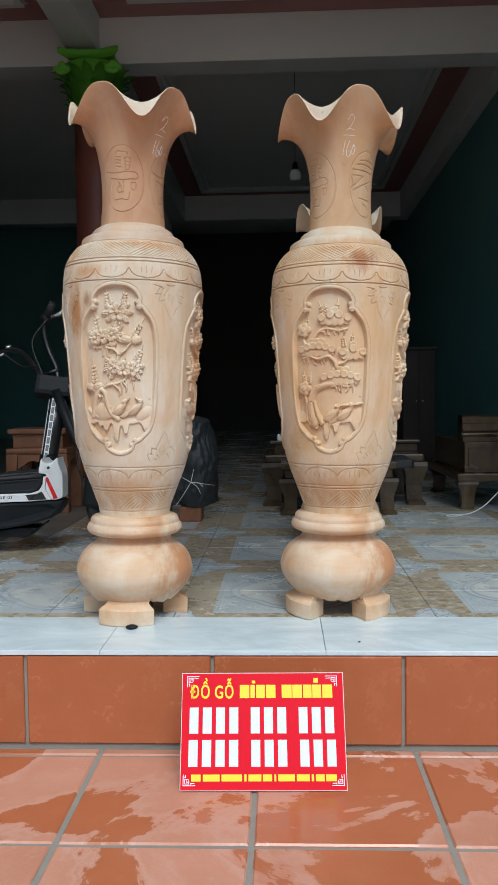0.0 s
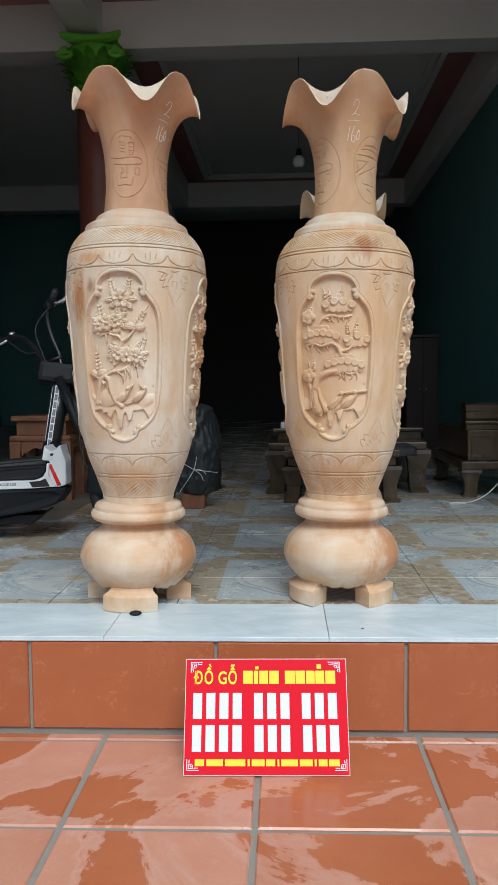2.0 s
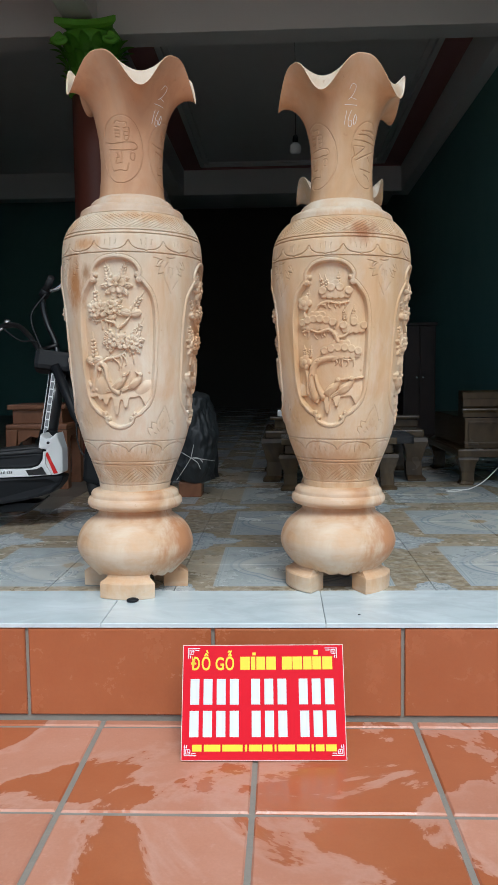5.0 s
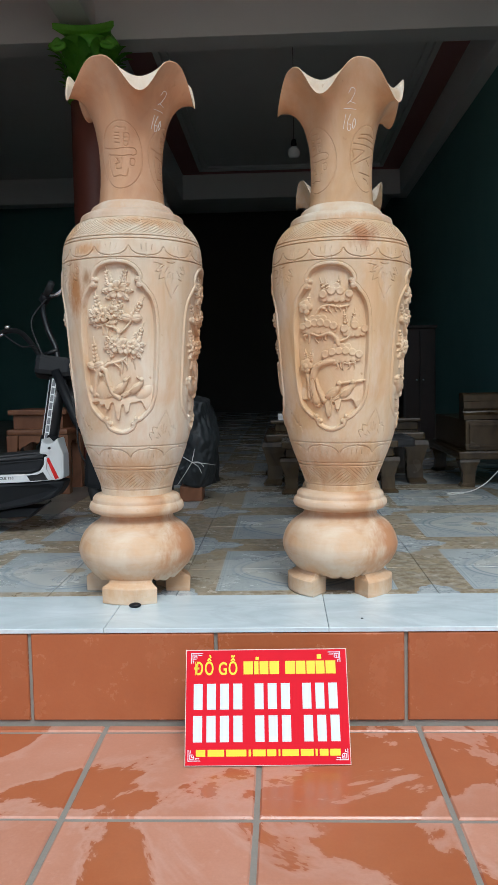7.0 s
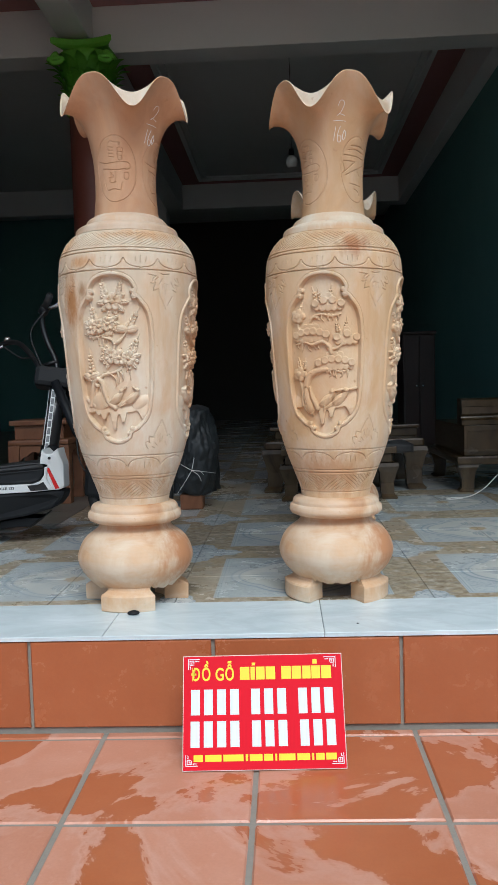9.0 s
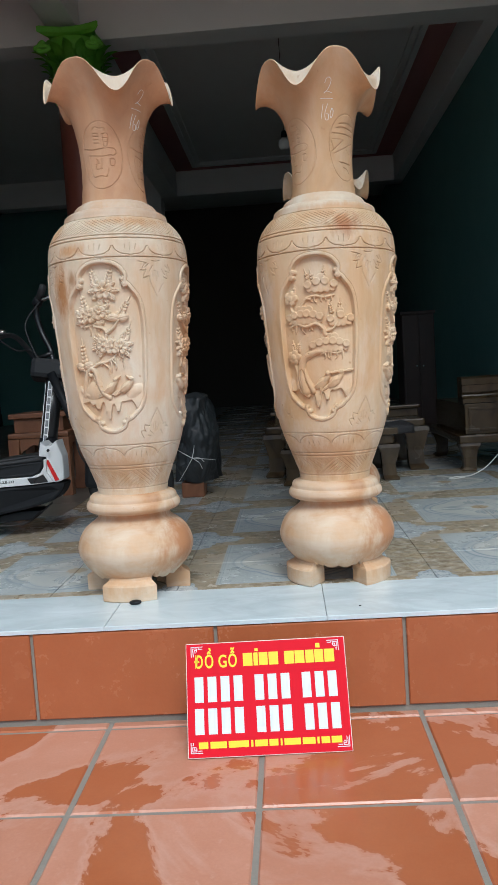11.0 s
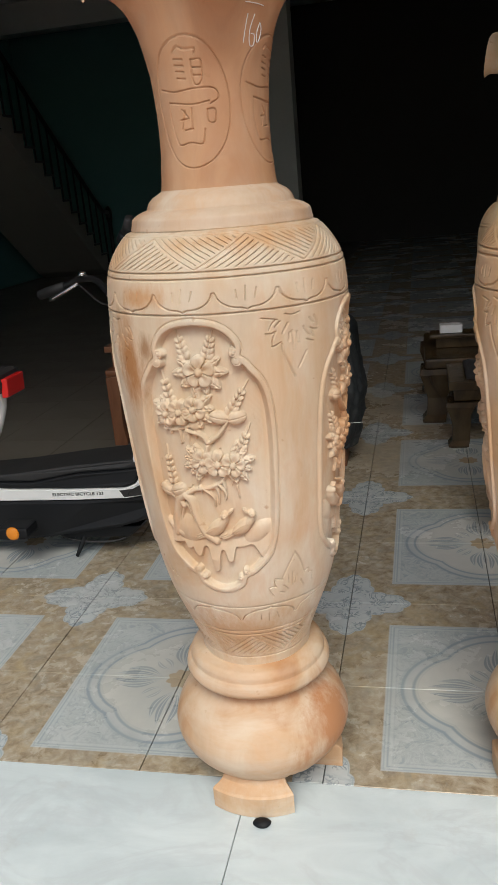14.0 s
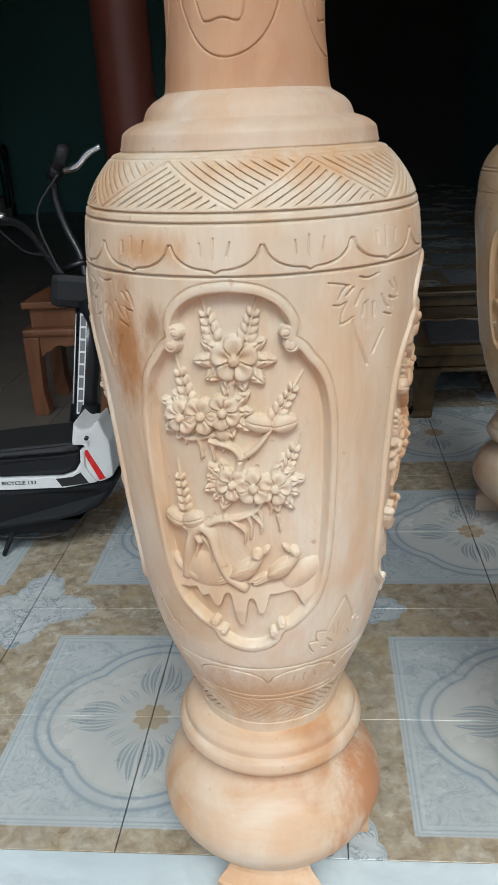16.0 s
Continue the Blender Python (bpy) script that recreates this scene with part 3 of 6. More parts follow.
FOOTING = [(0.058, 0.127), (0.064, 0.1335), (0.072, 0.141), (0.082, 0.1500), (0.092, 0.1585), (0.105, 0.1675), (0.120, 0.1750), (0.135, 0.1793), (0.1463, 0.1803), (0.17, 0.175), (0.1964, 0.162), (0.215, 0.1445), (0.228, 0.126), (0.236, 0.1165), (0.244, 0.1125), (0.252, 0.1125),
           (0.256, 0.120), (0.258, 0.133), (0.263, 0.1415), (0.2732, 0.1465), (0.283, 0.1445), (0.289, 0.1405), (0.292, 0.1365), (0.300, 0.1355), (0.306, 0.1325), (0.311, 0.127), (0.315, 0.112), (0.3213, 0.095)]
RREF = 0.21


def monotone(table, z):
    """Smooth interpolation (cubic Hermite) of (z, r) pairs."""
    zs, rs = np.array([q[0] for q in table]), np.array([q[1] for q in table])
    h = np.diff(zs)
    d = np.diff(rs) / h
    m = np.concatenate(([d[0]], np.where(d[:-1] * d[1:] > 0, 2 * d[:-1] * d[1:] / (d[:-1] + d[1:] + 1e-12), 0), [d[-1]]))
    i = np.clip(np.searchsorted(zs, z) - 1, 0, len(zs) - 2)
    t = (z - zs[i]) / h[i]
    return ((2 * t ** 3 - 3 * t ** 2 + 1) * rs[i] + (t ** 3 - 2 * t ** 2 + t) * h[i] * m[i] + (-2 * t ** 3 + 3 * t ** 2) * rs[i + 1] + (t ** 3 - t ** 2) * h[i] * m[i + 1])


def squash(z):
    return z - 0.0155 * np.clip(z - 0.55, 0, 1)


class Relief:
    """A height map over (u, z) points, in metres, built up out of carved forms."""

    def __init__(self, u, z):
        self.u, self.z = u, z
        self.h = np.zeros_like(u)

    def window(self, cx, cz, r):
        return (np.abs(self.u - cx) < r) & (np.abs(self.z - cz) < r)

    def raise_to(self, w, value):
        self.h[w] = np.maximum(self.h[w], value)

    def dome(self, cx, cz, a, b, ang, h, foot=0.0, power=0.5):
        w = self.window(cx, cz, max(a, b) * 1.05)
        du, dz = self.u[w] - cx, self.z[w] - cz
        c, s = math.cos(ang), math.sin(ang)
        q = ((du * c + dz * s) / a) ** 2 + ((dz * c - du * s) / b) ** 2
        self.raise_to(w, np.where(q < 1, foot + h * np.clip(1 - q, 0, 1) ** power, 0))

    def leaf(self, cx, cz, ang, length, width, h, foot=0.0, veins=3):
        """A pointed leaf that starts at (cx, cz), with a cut midrib."""
        w = self.window(cx, cz, length * 1.05)
        du, dz = self.u[w] - cx, self.z[w] - cz
        c, s = math.cos(ang), math.sin(ang)
        a, b = (du * c + dz * s) / length, (dz * c - du * s)
        wid = width * np.sin(np.pi * np.clip(a, 0, 1) ** 0.95) ** 0.6
        q = np.abs(b) / np.maximum(wid, 1e-5)
        hh = foot + h * (1 - q ** 2.2) - 0.45 * h * np.exp(-(b / 0.0010) ** 2)
        if veins:
            hh -= 0.30 * h * (0.5 + 0.5 * np.cos((a * 5 + np.abs(b) / width) * 2 * np.pi * veins / 3)) * (q < 0.9)
        self.raise_to(w, np.where((a > 0) & (a < 1) & (q < 1), hh, 0))

    def line_distance(self, pts, r):
        """Distance to a polyline, with the run along it (0 to 1), where nearer than r."""
        p = np.array([tuple(q)[:2] for q in pts])
        w = (self.u > p[:, 0].min() - r) & (self.u < p[:, 0].max() + r) & (self.z > p[:, 1].min() - r) & (self.z < p[:, 1].max() + r)
        uu, zz = self.u[w], self.z[w]
        best, run = np.full(uu.shape, 9.0), np.zeros(uu.shape)
        n = len(p) - 1
        for i in range(n):
            d = p[i + 1] - p[i]
            t = np.clip(((uu - p[i, 0]) * d[0] + (zz - p[i, 1]) * d[1]) / max(d @ d, 1e-12), 0, 1)
            e = np.hypot(uu - p[i, 0] - t * d[0], zz - p[i, 1] - t * d[1])
            near = e < best
            best = np.where(near, e, best)
            run = np.where(near, (i + t) / n, run)
        return w, best, run

    def stroke(self, pts, r0, r1, h, foot=0.0, smooth=True):
        """A raised rounded bar, tapering from r0 to r1."""
        if smooth and len(pts) > 2:
            pts = curve([(a, b, 0) for a, b in pts], 5)
        w, d, run = self.line_distance(pts, max(r0, r1) * 1.1)
        rad = r0 + (r1 - r0) * run
        q = d / rad
        self.raise_to(w, np.where(q < 1, foot + h * np.sqrt(np.clip(1 - q * q, 0, 1)) * (rad / max(r0, r1)) ** 0.4, 0))

    def cut(self, pts, r, depth, smooth=False):
        """A carved groove."""
        if smooth and len(pts) > 2:
            pts = curve([(a, b, 0) for a, b in pts], 5)
        w, d, run = self.line_distance(pts, r * 1.1)
        self.h[w] -= depth * np.clip(1 - d / r, 0, 1) ** 0.8

    # carved motifs
    def flower(self, cx, cz, r, turn=0.0, foot=0.0052):
        """Five rounded, slightly cupped petals round a button."""
        w = self.window(cx, cz, 1.2 * r)
        du, dz = self.u[w] - cx, self.z[w] - cz
        rho, ang = np.hypot(du, dz), np.arctan2(dz, du) - turn
        q = np.abs((ang / (2 * math.pi / 5)) % 1.0 - 0.5) * 2      # 0 on a petal's axis, 1 between petals
        odd = np.floor((ang / (2 * math.pi / 5)) % 5) % 2
        edge = r * (0.72 + 0.40 * np.sqrt(np.clip(1 - q ** 2.2, 0, 1)))
        f = rho / edge
        full = np.clip(f, 0, 1)
        h = foot + 0.0009 * odd + 0.0044 * (0.25 + 0.75 * np.sin(math.pi * 0.88 * full ** 1.5)) * np.clip((1 - f) / 0.10, 0, 1) ** 0.5
        h -= 0.0016 * np.exp(-(q / 0.5) ** 2) * np.sin(math.pi * full)
        h -= 0.0034 * np.clip(1 - (1 - q) * rho * 0.63 / 0.0014, 0, 1) * np.clip(rho / (0.25 * r), 0, 1)
        self.raise_to(w, np.where(f < 1, h, 0))
        self.dome(cx, cz, 0.27 * r, 0.27 * r, 0, 0.0046, foot + 0.0026, 0.4)

    def sprig(self, x0, z0, x1, z1, n=4, size=0.008):
        """A stem with pairs of drop-shaped buds."""
        self.stroke([(x0, z0), (x1, z1)], 0.0022, 0.0012, 0.003, smooth=False)
        a = math.atan2(z1 - z0, x1 - x0)
        for k in range(n):
            f = -0.04 + 0.80 * k / n
            px, pz = x0 + (x1 - x0) * f, z0 + (z1 - z0) * f
            s = size * (1 - 0.45 * k / n)
            for sd in (-1, 1):
                self.dome(px + 0.95 * s * math.cos(a + sd * 0.85), pz + 0.95 * s * math.sin(a + sd * 0.85), s * 0.88, s * 0.56, a + sd * 0.45, 0.0042, 0.0010)

    def crown(self, cx, cz, a0, a1, n, length, width):
        for k in range(n):
            a = a0 + (a1 - a0) * k / (n - 1)
            self.leaf(cx, cz, a, length * (1.02 + 0.14 * (k % 2)), width * 0.92, 0.0040, 0.0022 + 0.0008 * (k % 2))

    def drips(self, x0, x1, z, n, drop):
        """A ragged hanging fringe of roots under a pad."""
        g = random.Random(int(1000 * (x1 - x0) + 7 * n))
        self.stroke([(x0, z + 0.004), (x0 + 0.3 * (x1 - x0), z + 0.010), (x0 + 0.65 * (x1 - x0), z + 0.004), (x1, z + 0.009)], 0.0045, 0.0032, 0.0050)
        for k in range(n):
            x = x0 + (x1 - x0) * (k + g.uniform(0.2, 0.8)) / n
            d = drop * g.uniform(0.35, 1.0)
            w = g.uniform(0.0030, 0.0050)
            self.stroke([(x, z + 0.007), (x + g.uniform(-0.004, 0.004), z - 0.4 * d), (x + g.uniform(-0.006, 0.006), z - d)], w, 0.0012, 0.0045)

    def bird(self, cx, cz, size, face=1, beak=1.0):
        """A perched bird, tail down to the left, breast up; face: the side its bill points to."""
        s = size
        for k, da in enumerate((-0.10, 0.05)):
            self.leaf(cx - 0.22 * s, cz - 0.14 * s, math.radians(205) + da, (0.80 - 0.1 * k) * s, 0.10 * s, 0.0032, 0.0025 + 0.0008 * k, 0)
        self.dome(cx, cz, 0.46 * s, 0.235 * s, math.radians(36), 0.0068, 0.0025)
        hx, hz = cx + 0.36 * s, cz + 0.47 * s
        self.stroke([(cx + 0.20 * s, cz + 0.14 * s), (cx + 0.34 * s, cz + 0.30 * s), (hx, hz)], 0.165 * s, 0.12 * s, 0.0075, 0.0020)
        self.dome(hx, hz, 0.155 * s, 0.135 * s, 0.3 * face, 0.0080, 0.0030)
        long = beak > 1.5
        self.leaf(hx + face * 0.10 * s, hz + 0.02 * s, (math.radians(8) if face > 0 else math.radians(172)) if long else (math.radians(40) if face > 0 else math.radians(140)), 0.30 * s * beak, 0.060 * s, 0.0052, 0.0030, 0)
        for k in range(4):
            a = math.radians(208 - 6 * k)
            x0, z0 = cx + (0.18 - 0.05 * k) * s, cz + (0.16 - 0.09 * k) * s
            self.leaf(x0, z0, a, (0.62 - 0.05 * k) * s, 0.075 * s, 0.0026, 0.0078 - 0.0006 * k, 0)
        self.cut([(hx + face * 0.02 * s, hz + 0.03 * s), (hx + face * 0.025 * s, hz + 0.03 * s)], 0.0012, 0.0018)

    def pad(self, cx, cz, hw):
        """A cloud-like pine pad: two rows of ribbed coins over a pointed skirt."""
        self.dome(cx, cz + 0.002, hw, 0.0135, 0, 0.0030, 0.0026, 0.18)
        m = max(3, round(2 * hw / 0.0175))
        for k in range(m):
            f = -1 + 2 * (k + 0.5) / m
            self.dome(cx + 0.95 * f * hw, cz - 0.007 + 0.005 * f * f, 0.0094, 0.0080, 0, 0.0030, 0.0024 + 0.0004 * (k % 2), 0.18)
        back = [(cx + 0.42 * hw * (-1 + 2 * (k + 0.5) / max(1, m - 4)), cz + 0.031, 0.0032) for k in range(max(1, m - 4))]
        row = [(cx + 0.84 * hw * (-1 + 2 * k / (m - 2)), cz + 0.010 + 0.010 * (1 - (-1 + 2 * k / (m - 2)) ** 2), 0.0054 + 0.0012 * (k % 2)) for k in range(m - 1)]
        for x, z, foot in back + row:
            self.dome(x, z, 0.0118, 0.0116, 0, 0.0030, foot, 0.2)
            w = self.window(x, z, 0.0100)
            self.h[w] -= 0.0010 * np.clip(1 - ((self.u[w] - x) ** 2 + (self.z[w] - z) ** 2) / 0.0085 ** 2, 0, 1)

    def ground(self, table, drops, h):
        """A bank at the panel's foot: a wavy top line and a dripping lower edge."""
        top = monotone(table, np.clip(self.u, table[0][0], table[-1][0]))
        low = 0.602 + 0.003 * np.sin(self.u * 88 + 0.6)
        for x, drop, w in drops:
            low = low - drop * np.exp(-np.abs((self.u - x) / (1.25 * w)) ** 3.2)
        up, dn = top + 0.010 - self.z, self.z - low
        fall = 1 - 0.25 * np.clip((0.60 - self.z) / 0.05, 0, 1)
        self.raise_to(np.ones_like(self.u, bool), np.where((up > 0) & (dn > 0), h * fall * np.clip(up / 0.045, 0, 1) ** 0.8 * np.clip(dn / 0.0035, 0, 1) ** 0.5, 0))


DRIP = ((-0.125, 0.030, 0.012), (-0.064, 0.014, 0.0065), (-0.044, 0.024, 0.0085), (-0.007, 0.054, 0.0080), (0.012, 0.012, 0.008), (0.026, 0.032, 0.0070), (0.100, 0.030, 0.016))


def scene_blossom(R):
    """Prunus blossom, buds and two birds over a rocky bank."""
    R.ground([(-0.13, 0.645), (-0.10, 0.633), (-0.07, 0.620), (-0.03, 0.613), (0.02, 0.608), (0.06, 0.612), (0.085, 0.622), (0.105, 0.634), (0.13, 0.640)], DRIP, 0.0082)
    R.dome(-0.064, 0.630, 0.050, 0.032, 0, 0.0062, 0.0, 0.8)
    R.dome(0.088, 0.626, 0.036, 0.022, 0.5, 0.0060, 0.0, 0.8)
    R.stroke([(-0.114, 0.646), (-0.098, 0.632), (-0.075, 0.622)], 0.008, 0.010, 0.007)
    R.stroke([(-0.090, 0.622), (-0.082, 0.655), (-0.070, 0.688), (-0.054, 0.702)], 0.0090, 0.0078, 0.0085)
    R.stroke([(-0.054, 0.702), (-0.041, 0.690), (-0.034, 0.660), (-0.022, 0.630), (0.0, 0.614)], 0.0078, 0.0088, 0.0085)
    R.stroke([(-0.074, 0.628), (-0.068, 0.660), (-0.056, 0.684), (-0.047, 0.670), (-0.044, 0.640)], 0.0028, 0.0028, 0.0045)
    R.stroke([(-0.075, 0.700), (-0.066, 0.690), (-0.060, 0.680)], 0.005, 0.006, 0.007)
    R.stroke([(-0.048, 0.703), (-0.03, 0.713), (0.0, 0.718), (0.022, 0.728), (0.034, 0.745)], 0.0050, 0.0035, 0.0055)
    for x, z, d in ((-0.020, 0.718, 0.010), (0.012, 0.722, 0.034), (0.026, 0.730, 0.026), (0.040, 0.742, 0.020)):
        R.stroke([(x, z), (x + 0.004, z - 0.5 * d), (x + 0.002, z - d)], 0.0042, 0.0018, 0.005)
    R.stroke([(-0.012, 0.716), (0.006, 0.700), (0.006, 0.682)], 0.0035, 0.0018, 0.006)
    R.stroke([(0.018, 0.724), (0.030, 0.708), (0.028, 0.695)], 0.0035, 0.0018, 0.006)
    R.stroke([(0.0, 0.775), (0.006, 0.80), (-0.004, 0.815), (-0.03, 0.822)], 0.006, 0.004, 0.008)
    R.stroke([(0.006, 0.80), (0.028, 0.815), (0.046, 0.838)], 0.0055, 0.0035, 0.007)
    R.stroke([(-0.004, 0.815), (-0.02, 0.83), (-0.055, 0.822), (-0.075, 0.828)], 0.0050, 0.0035, 0.005)
    for x, z, d in ((-0.066, 0.826, 0.012), (-0.046, 0.824, 0.026), (-0.030, 0.824, 0.022), (-0.016, 0.826, 0.018)):
        R.stroke([(x, z), (x + 0.003, z - 0.5 * d), (x + 0.001, z - d)], 0.0040, 0.0018, 0.005)
    R.stroke([(0.0, 0.893), (0.0, 0.878), (-0.012, 0.872)], 0.0042, 0.0025, 0.006)
    R.stroke([(-0.088, 0.700), (-0.072, 0.690), (-0.070, 0.675)], 0.004, 0.003, 0.006)
    for x, z in ((-0.045, 0.806), (-0.030, 0.802), (0.052, 0.704)):
        R.stroke([(x, z + 0.016), (x + 0.003, z - 0.006)], 0.003, 0.0015, 0.005, smooth=False)
    R.sprig(-0.018, 0.945, -0.030, 0.992, 4, 0.009)
    R.sprig(0.020, 0.945, 0.034, 0.992, 4, 0.009)
    R.sprig(-0.056, 0.870, -0.068, 0.925, 4, 0.009)
    R.sprig(0.050, 0.848, 0.086, 0.905, 5, 0.009)
    R.sprig(0.058, 0.770, 0.084, 0.830, 5, 0.009)
    R.sprig(-0.078, 0.722, -0.082, 0.792, 5, 0.0085)
    R.crown(0.005, 0.923, math.radians(-140), math.radians(-40), 4, 0.040, 0.0105)
    R.crown(0.005, 0.923, math.radians(150), math.radians(215), 3, 0.043, 0.0105)
    R.crown(0.005, 0.923, math.radians(-35), math.radians(30), 3, 0.043, 0.0105)
    R.crown(-0.058, 0.850, math.radians(120), math.radians(240), 5, 0.036, 0.0095)
    R.crown(-0.012, 0.860, math.radians(-70), math.radians(70), 5, 0.036, 0.0095)
    R.crown(-0.008, 0.766, math.radians(110), math.radians(250), 6, 0.034, 0.0095)
    R.crown(0.046, 0.762, math.radians(-80), math.radians(70), 6, 0.038, 0.0095)
    R.dome(-0.013, 0.832, 0.011, 0.010, 0, 0.005, 0.002)
    for x, z, r, t in ((0.006, 0.923, 0.0245, 0.94), (-0.065, 0.850, 0.0195, 0.9), (-0.011, 0.860, 0.0200, 0.1), (-0.038, 0.854, 0.0205, 0.5), (-0.005, 0.767, 0.0200, 0.2), (0.048, 0.760, 0.0200, 0.6), (0.021, 0.762, 0.0215, 0.94)):
        R.flower(x, z, r, t)
    for x, z, a in ((0.031, 0.845, 2.9), (0.062, 0.843, 0.2), (-0.094, 0.708, 2.8), (-0.066, 0.710, 0.3)):
        R.dome(x, z, 0.017, 0.0115, a, 0.006, 0.003, 0.4)
        R.cut([(x - 0.016 * math.cos(a), z - 0.016 * math.sin(a)), (x + 0.016 * math.cos(a), z + 0.016 * math.sin(a))], 0.0012, 0.0012)
    for x, z in ((0.010, 0.806), (0.014, 0.798), (0.006, 0.798), (0.026, 0.788), (-0.045, 0.713), (-0.036, 0.719)):
        R.cut([(x, z), (x + 0.001, z)], 0.0022, 0.003)
    R.bird(0.003, 0.640, 0.054)
    R.bird(0.056, 0.642, 0.052, -1)


def scene_pine(R):
    """An old pine in pads, with two long-beaked cranes."""
    R.ground([(-0.13, 0.648), (-0.10, 0.628), (-0.05, 0.608), (0.0, 0.606), (0.05, 0.614), (0.085, 0.630), (0.13, 0.660)], DRIP, 0.0082)
    R.stroke([(-0.050, 0.600), (-0.060, 0.640), (-0.057, 0.672), (-0.044, 0.700), (-0.012, 0.714), (0.014, 0.718)], 0.017, 0.0075, 0.010)
    R.stroke([(-0.022, 0.600), (-0.040, 0.635), (-0.046, 0.665)], 0.011, 0.004, 0.010)
    R.stroke([(-0.076, 0.610), (-0.074, 0.650), (-0.080, 0.685), (-0.084, 0.70)], 0.008, 0.004, 0.007)
    R.cut([(-0.058, 0.61), (-0.064, 0.65), (-0.054, 0.664), (-0.042, 0.62)], 0.0018, 0.003, True)
    R.stroke([(0.028, 0.765), (0.020, 0.785), (0.0, 0.800), (-0.030, 0.792), (-0.055, 0.800)], 0.009, 0.004, 0.009)
    R.stroke([(0.022, 0.775), (0.05, 0.782), (0.066, 0.800)], 0.005, 0.004, 0.007)
    R.stroke([(-0.06, 0.82), (-0.078, 0.845), (-0.075, 0.865)], 0.005, 0.0035, 0.006)
    R.stroke([(-0.05, 0.84), (-0.03, 0.872), (-0.012, 0.872)], 0.005, 0.0035, 0.006)
    R.drips(-0.026, 0.058, 0.872, 5, 0.016)
    R.drips(-0.086, -0.006, 0.790, 5, 0.018)
    R.drips(0.012, 0.082, 0.706, 5, 0.020)
    for x0, z0, x1, z1 in ((-0.012, 0.915, -0.030, 0.965), (0.0, 0.915, -0.012, 0.960), (0.026, 0.925, 0.030, 0.968), (-0.070, 0.885, -0.062, 0.918), (0.050, 0.83, 0.044, 0.865), (0.072, 0.83, 0.078, 0.872), (-0.078, 0.72, -0.084, 0.755), (-0.066, 0.72, -0.058, 0.752)):
        R.sprig(x0, z0, x1, z1, 4, 0.006)
    for x, z, w in ((0.020, 0.904, 0.046), (-0.036, 0.812, 0.058), (0.076, 0.803, 0.037), (0.039, 0.728, 0.062)):
        R.pad(x, z, w)
    for x, z in ((-0.077, 0.879), (-0.080, 0.704)):
        for k in range(5):
            a = k * 2 * math.pi / 5
            R.dome(x + 0.013 * math.cos(a), z + 0.012 * math.sin(a), 0.0105, 0.0105, 0, 0.004, 0.004, 0.25)
        R.dome(x, z, 0.0095, 0.0095, 0, 0.004, 0.006, 0.25)
    for x, z in ((0.0, 0.795), (0.010, 0.790), (0.018, 0.782), (-0.040, 0.705), (-0.03, 0.712)):
        R.cut([(x, z), (x + 0.001, z)], 0.0022, 0.003)
    R.bird(0.008, 0.622, 0.060, 1, 2.2)
    R.bird(0.053, 0.626, 0.060, 1, 2.5)
    R.stroke([(0.004, 0.608), (0.0, 0.590)], 0.003, 0.002, 0.006, 0.003, False)


FRAME_HALF = [(0.0, 1.0045), (0.020, 1.0025), (0.037, 0.9980), (0.054, 0.9880), (0.066, 0.9730), (0.0705, 0.9600), (0.0680, 0.9500), (0.0700, 0.9430), (0.0800, 0.9350), (0.0880, 0.9240), (0.0995, 0.9100), (0.1095, 0.8890), (0.1160, 0.8600),
              (0.1195, 0.8200), (0.1205, 0.7600), (0.1195, 0.7000), (0.1175, 0.6500), (0.1130, 0.6120), (0.1030, 0.5840), (0.0870, 0.5670), (0.0700, 0.5530), (0.0570, 0.5480), (0.0480, 0.5400), (0.0440, 0.5280), (0.0240, 0.5170), (0.0, 0.5126)]


TUFT_TOP = (((-0.040, 0.037), (-0.028, 0.035), (-0.0155, 0.032)), ((-0.0155, 0.032), (-0.0235, 0.026), (-0.028, 0.018)), ((-0.034, 0.012), (-0.0255, 0.011), (-0.0175, 0.014)), ((-0.0175, 0.012), (-0.024, 0.0), (-0.025, -0.010)),
            ((-0.025, -0.010), (-0.017, -0.008), (-0.009, -0.004)), ((-0.0085, -0.007), (-0.005, -0.024), (0.004, -0.044), (0.013, -0.063)), ((0.0, 0.040), (0.012, 0.037), (0.026, 0.040)), ((0.045, 0.028), (0.053, 0.0185)), ((0.055, 0.030), (0.0615, 0.018), (0.063, 0.0115)),
            ((0.046, 0.0115), (0.053, 0.008), (0.060, 0.0075)), ((0.048, 0.009), (0.052, -0.0035)), ((0.0325, 0.0155), (0.038, 0.0055), (0.0445, -0.001)), ((0.038, -0.006), (0.044, -0.009), (0.0505, -0.011)), ((0.011, 0.012), (0.0125, -0.006), (0.012, -0.019)),
            ((0.020, 0.009), (0.0215, -0.0075)), ((0.007, 0.010), (0.004, -0.005)), ((0.004, 0.025), (-0.0055, 0.0095)), ((-0.009, 0.029), (-0.018, 0.021)), ((0.037, -0.024), (0.020, -0.0505)))
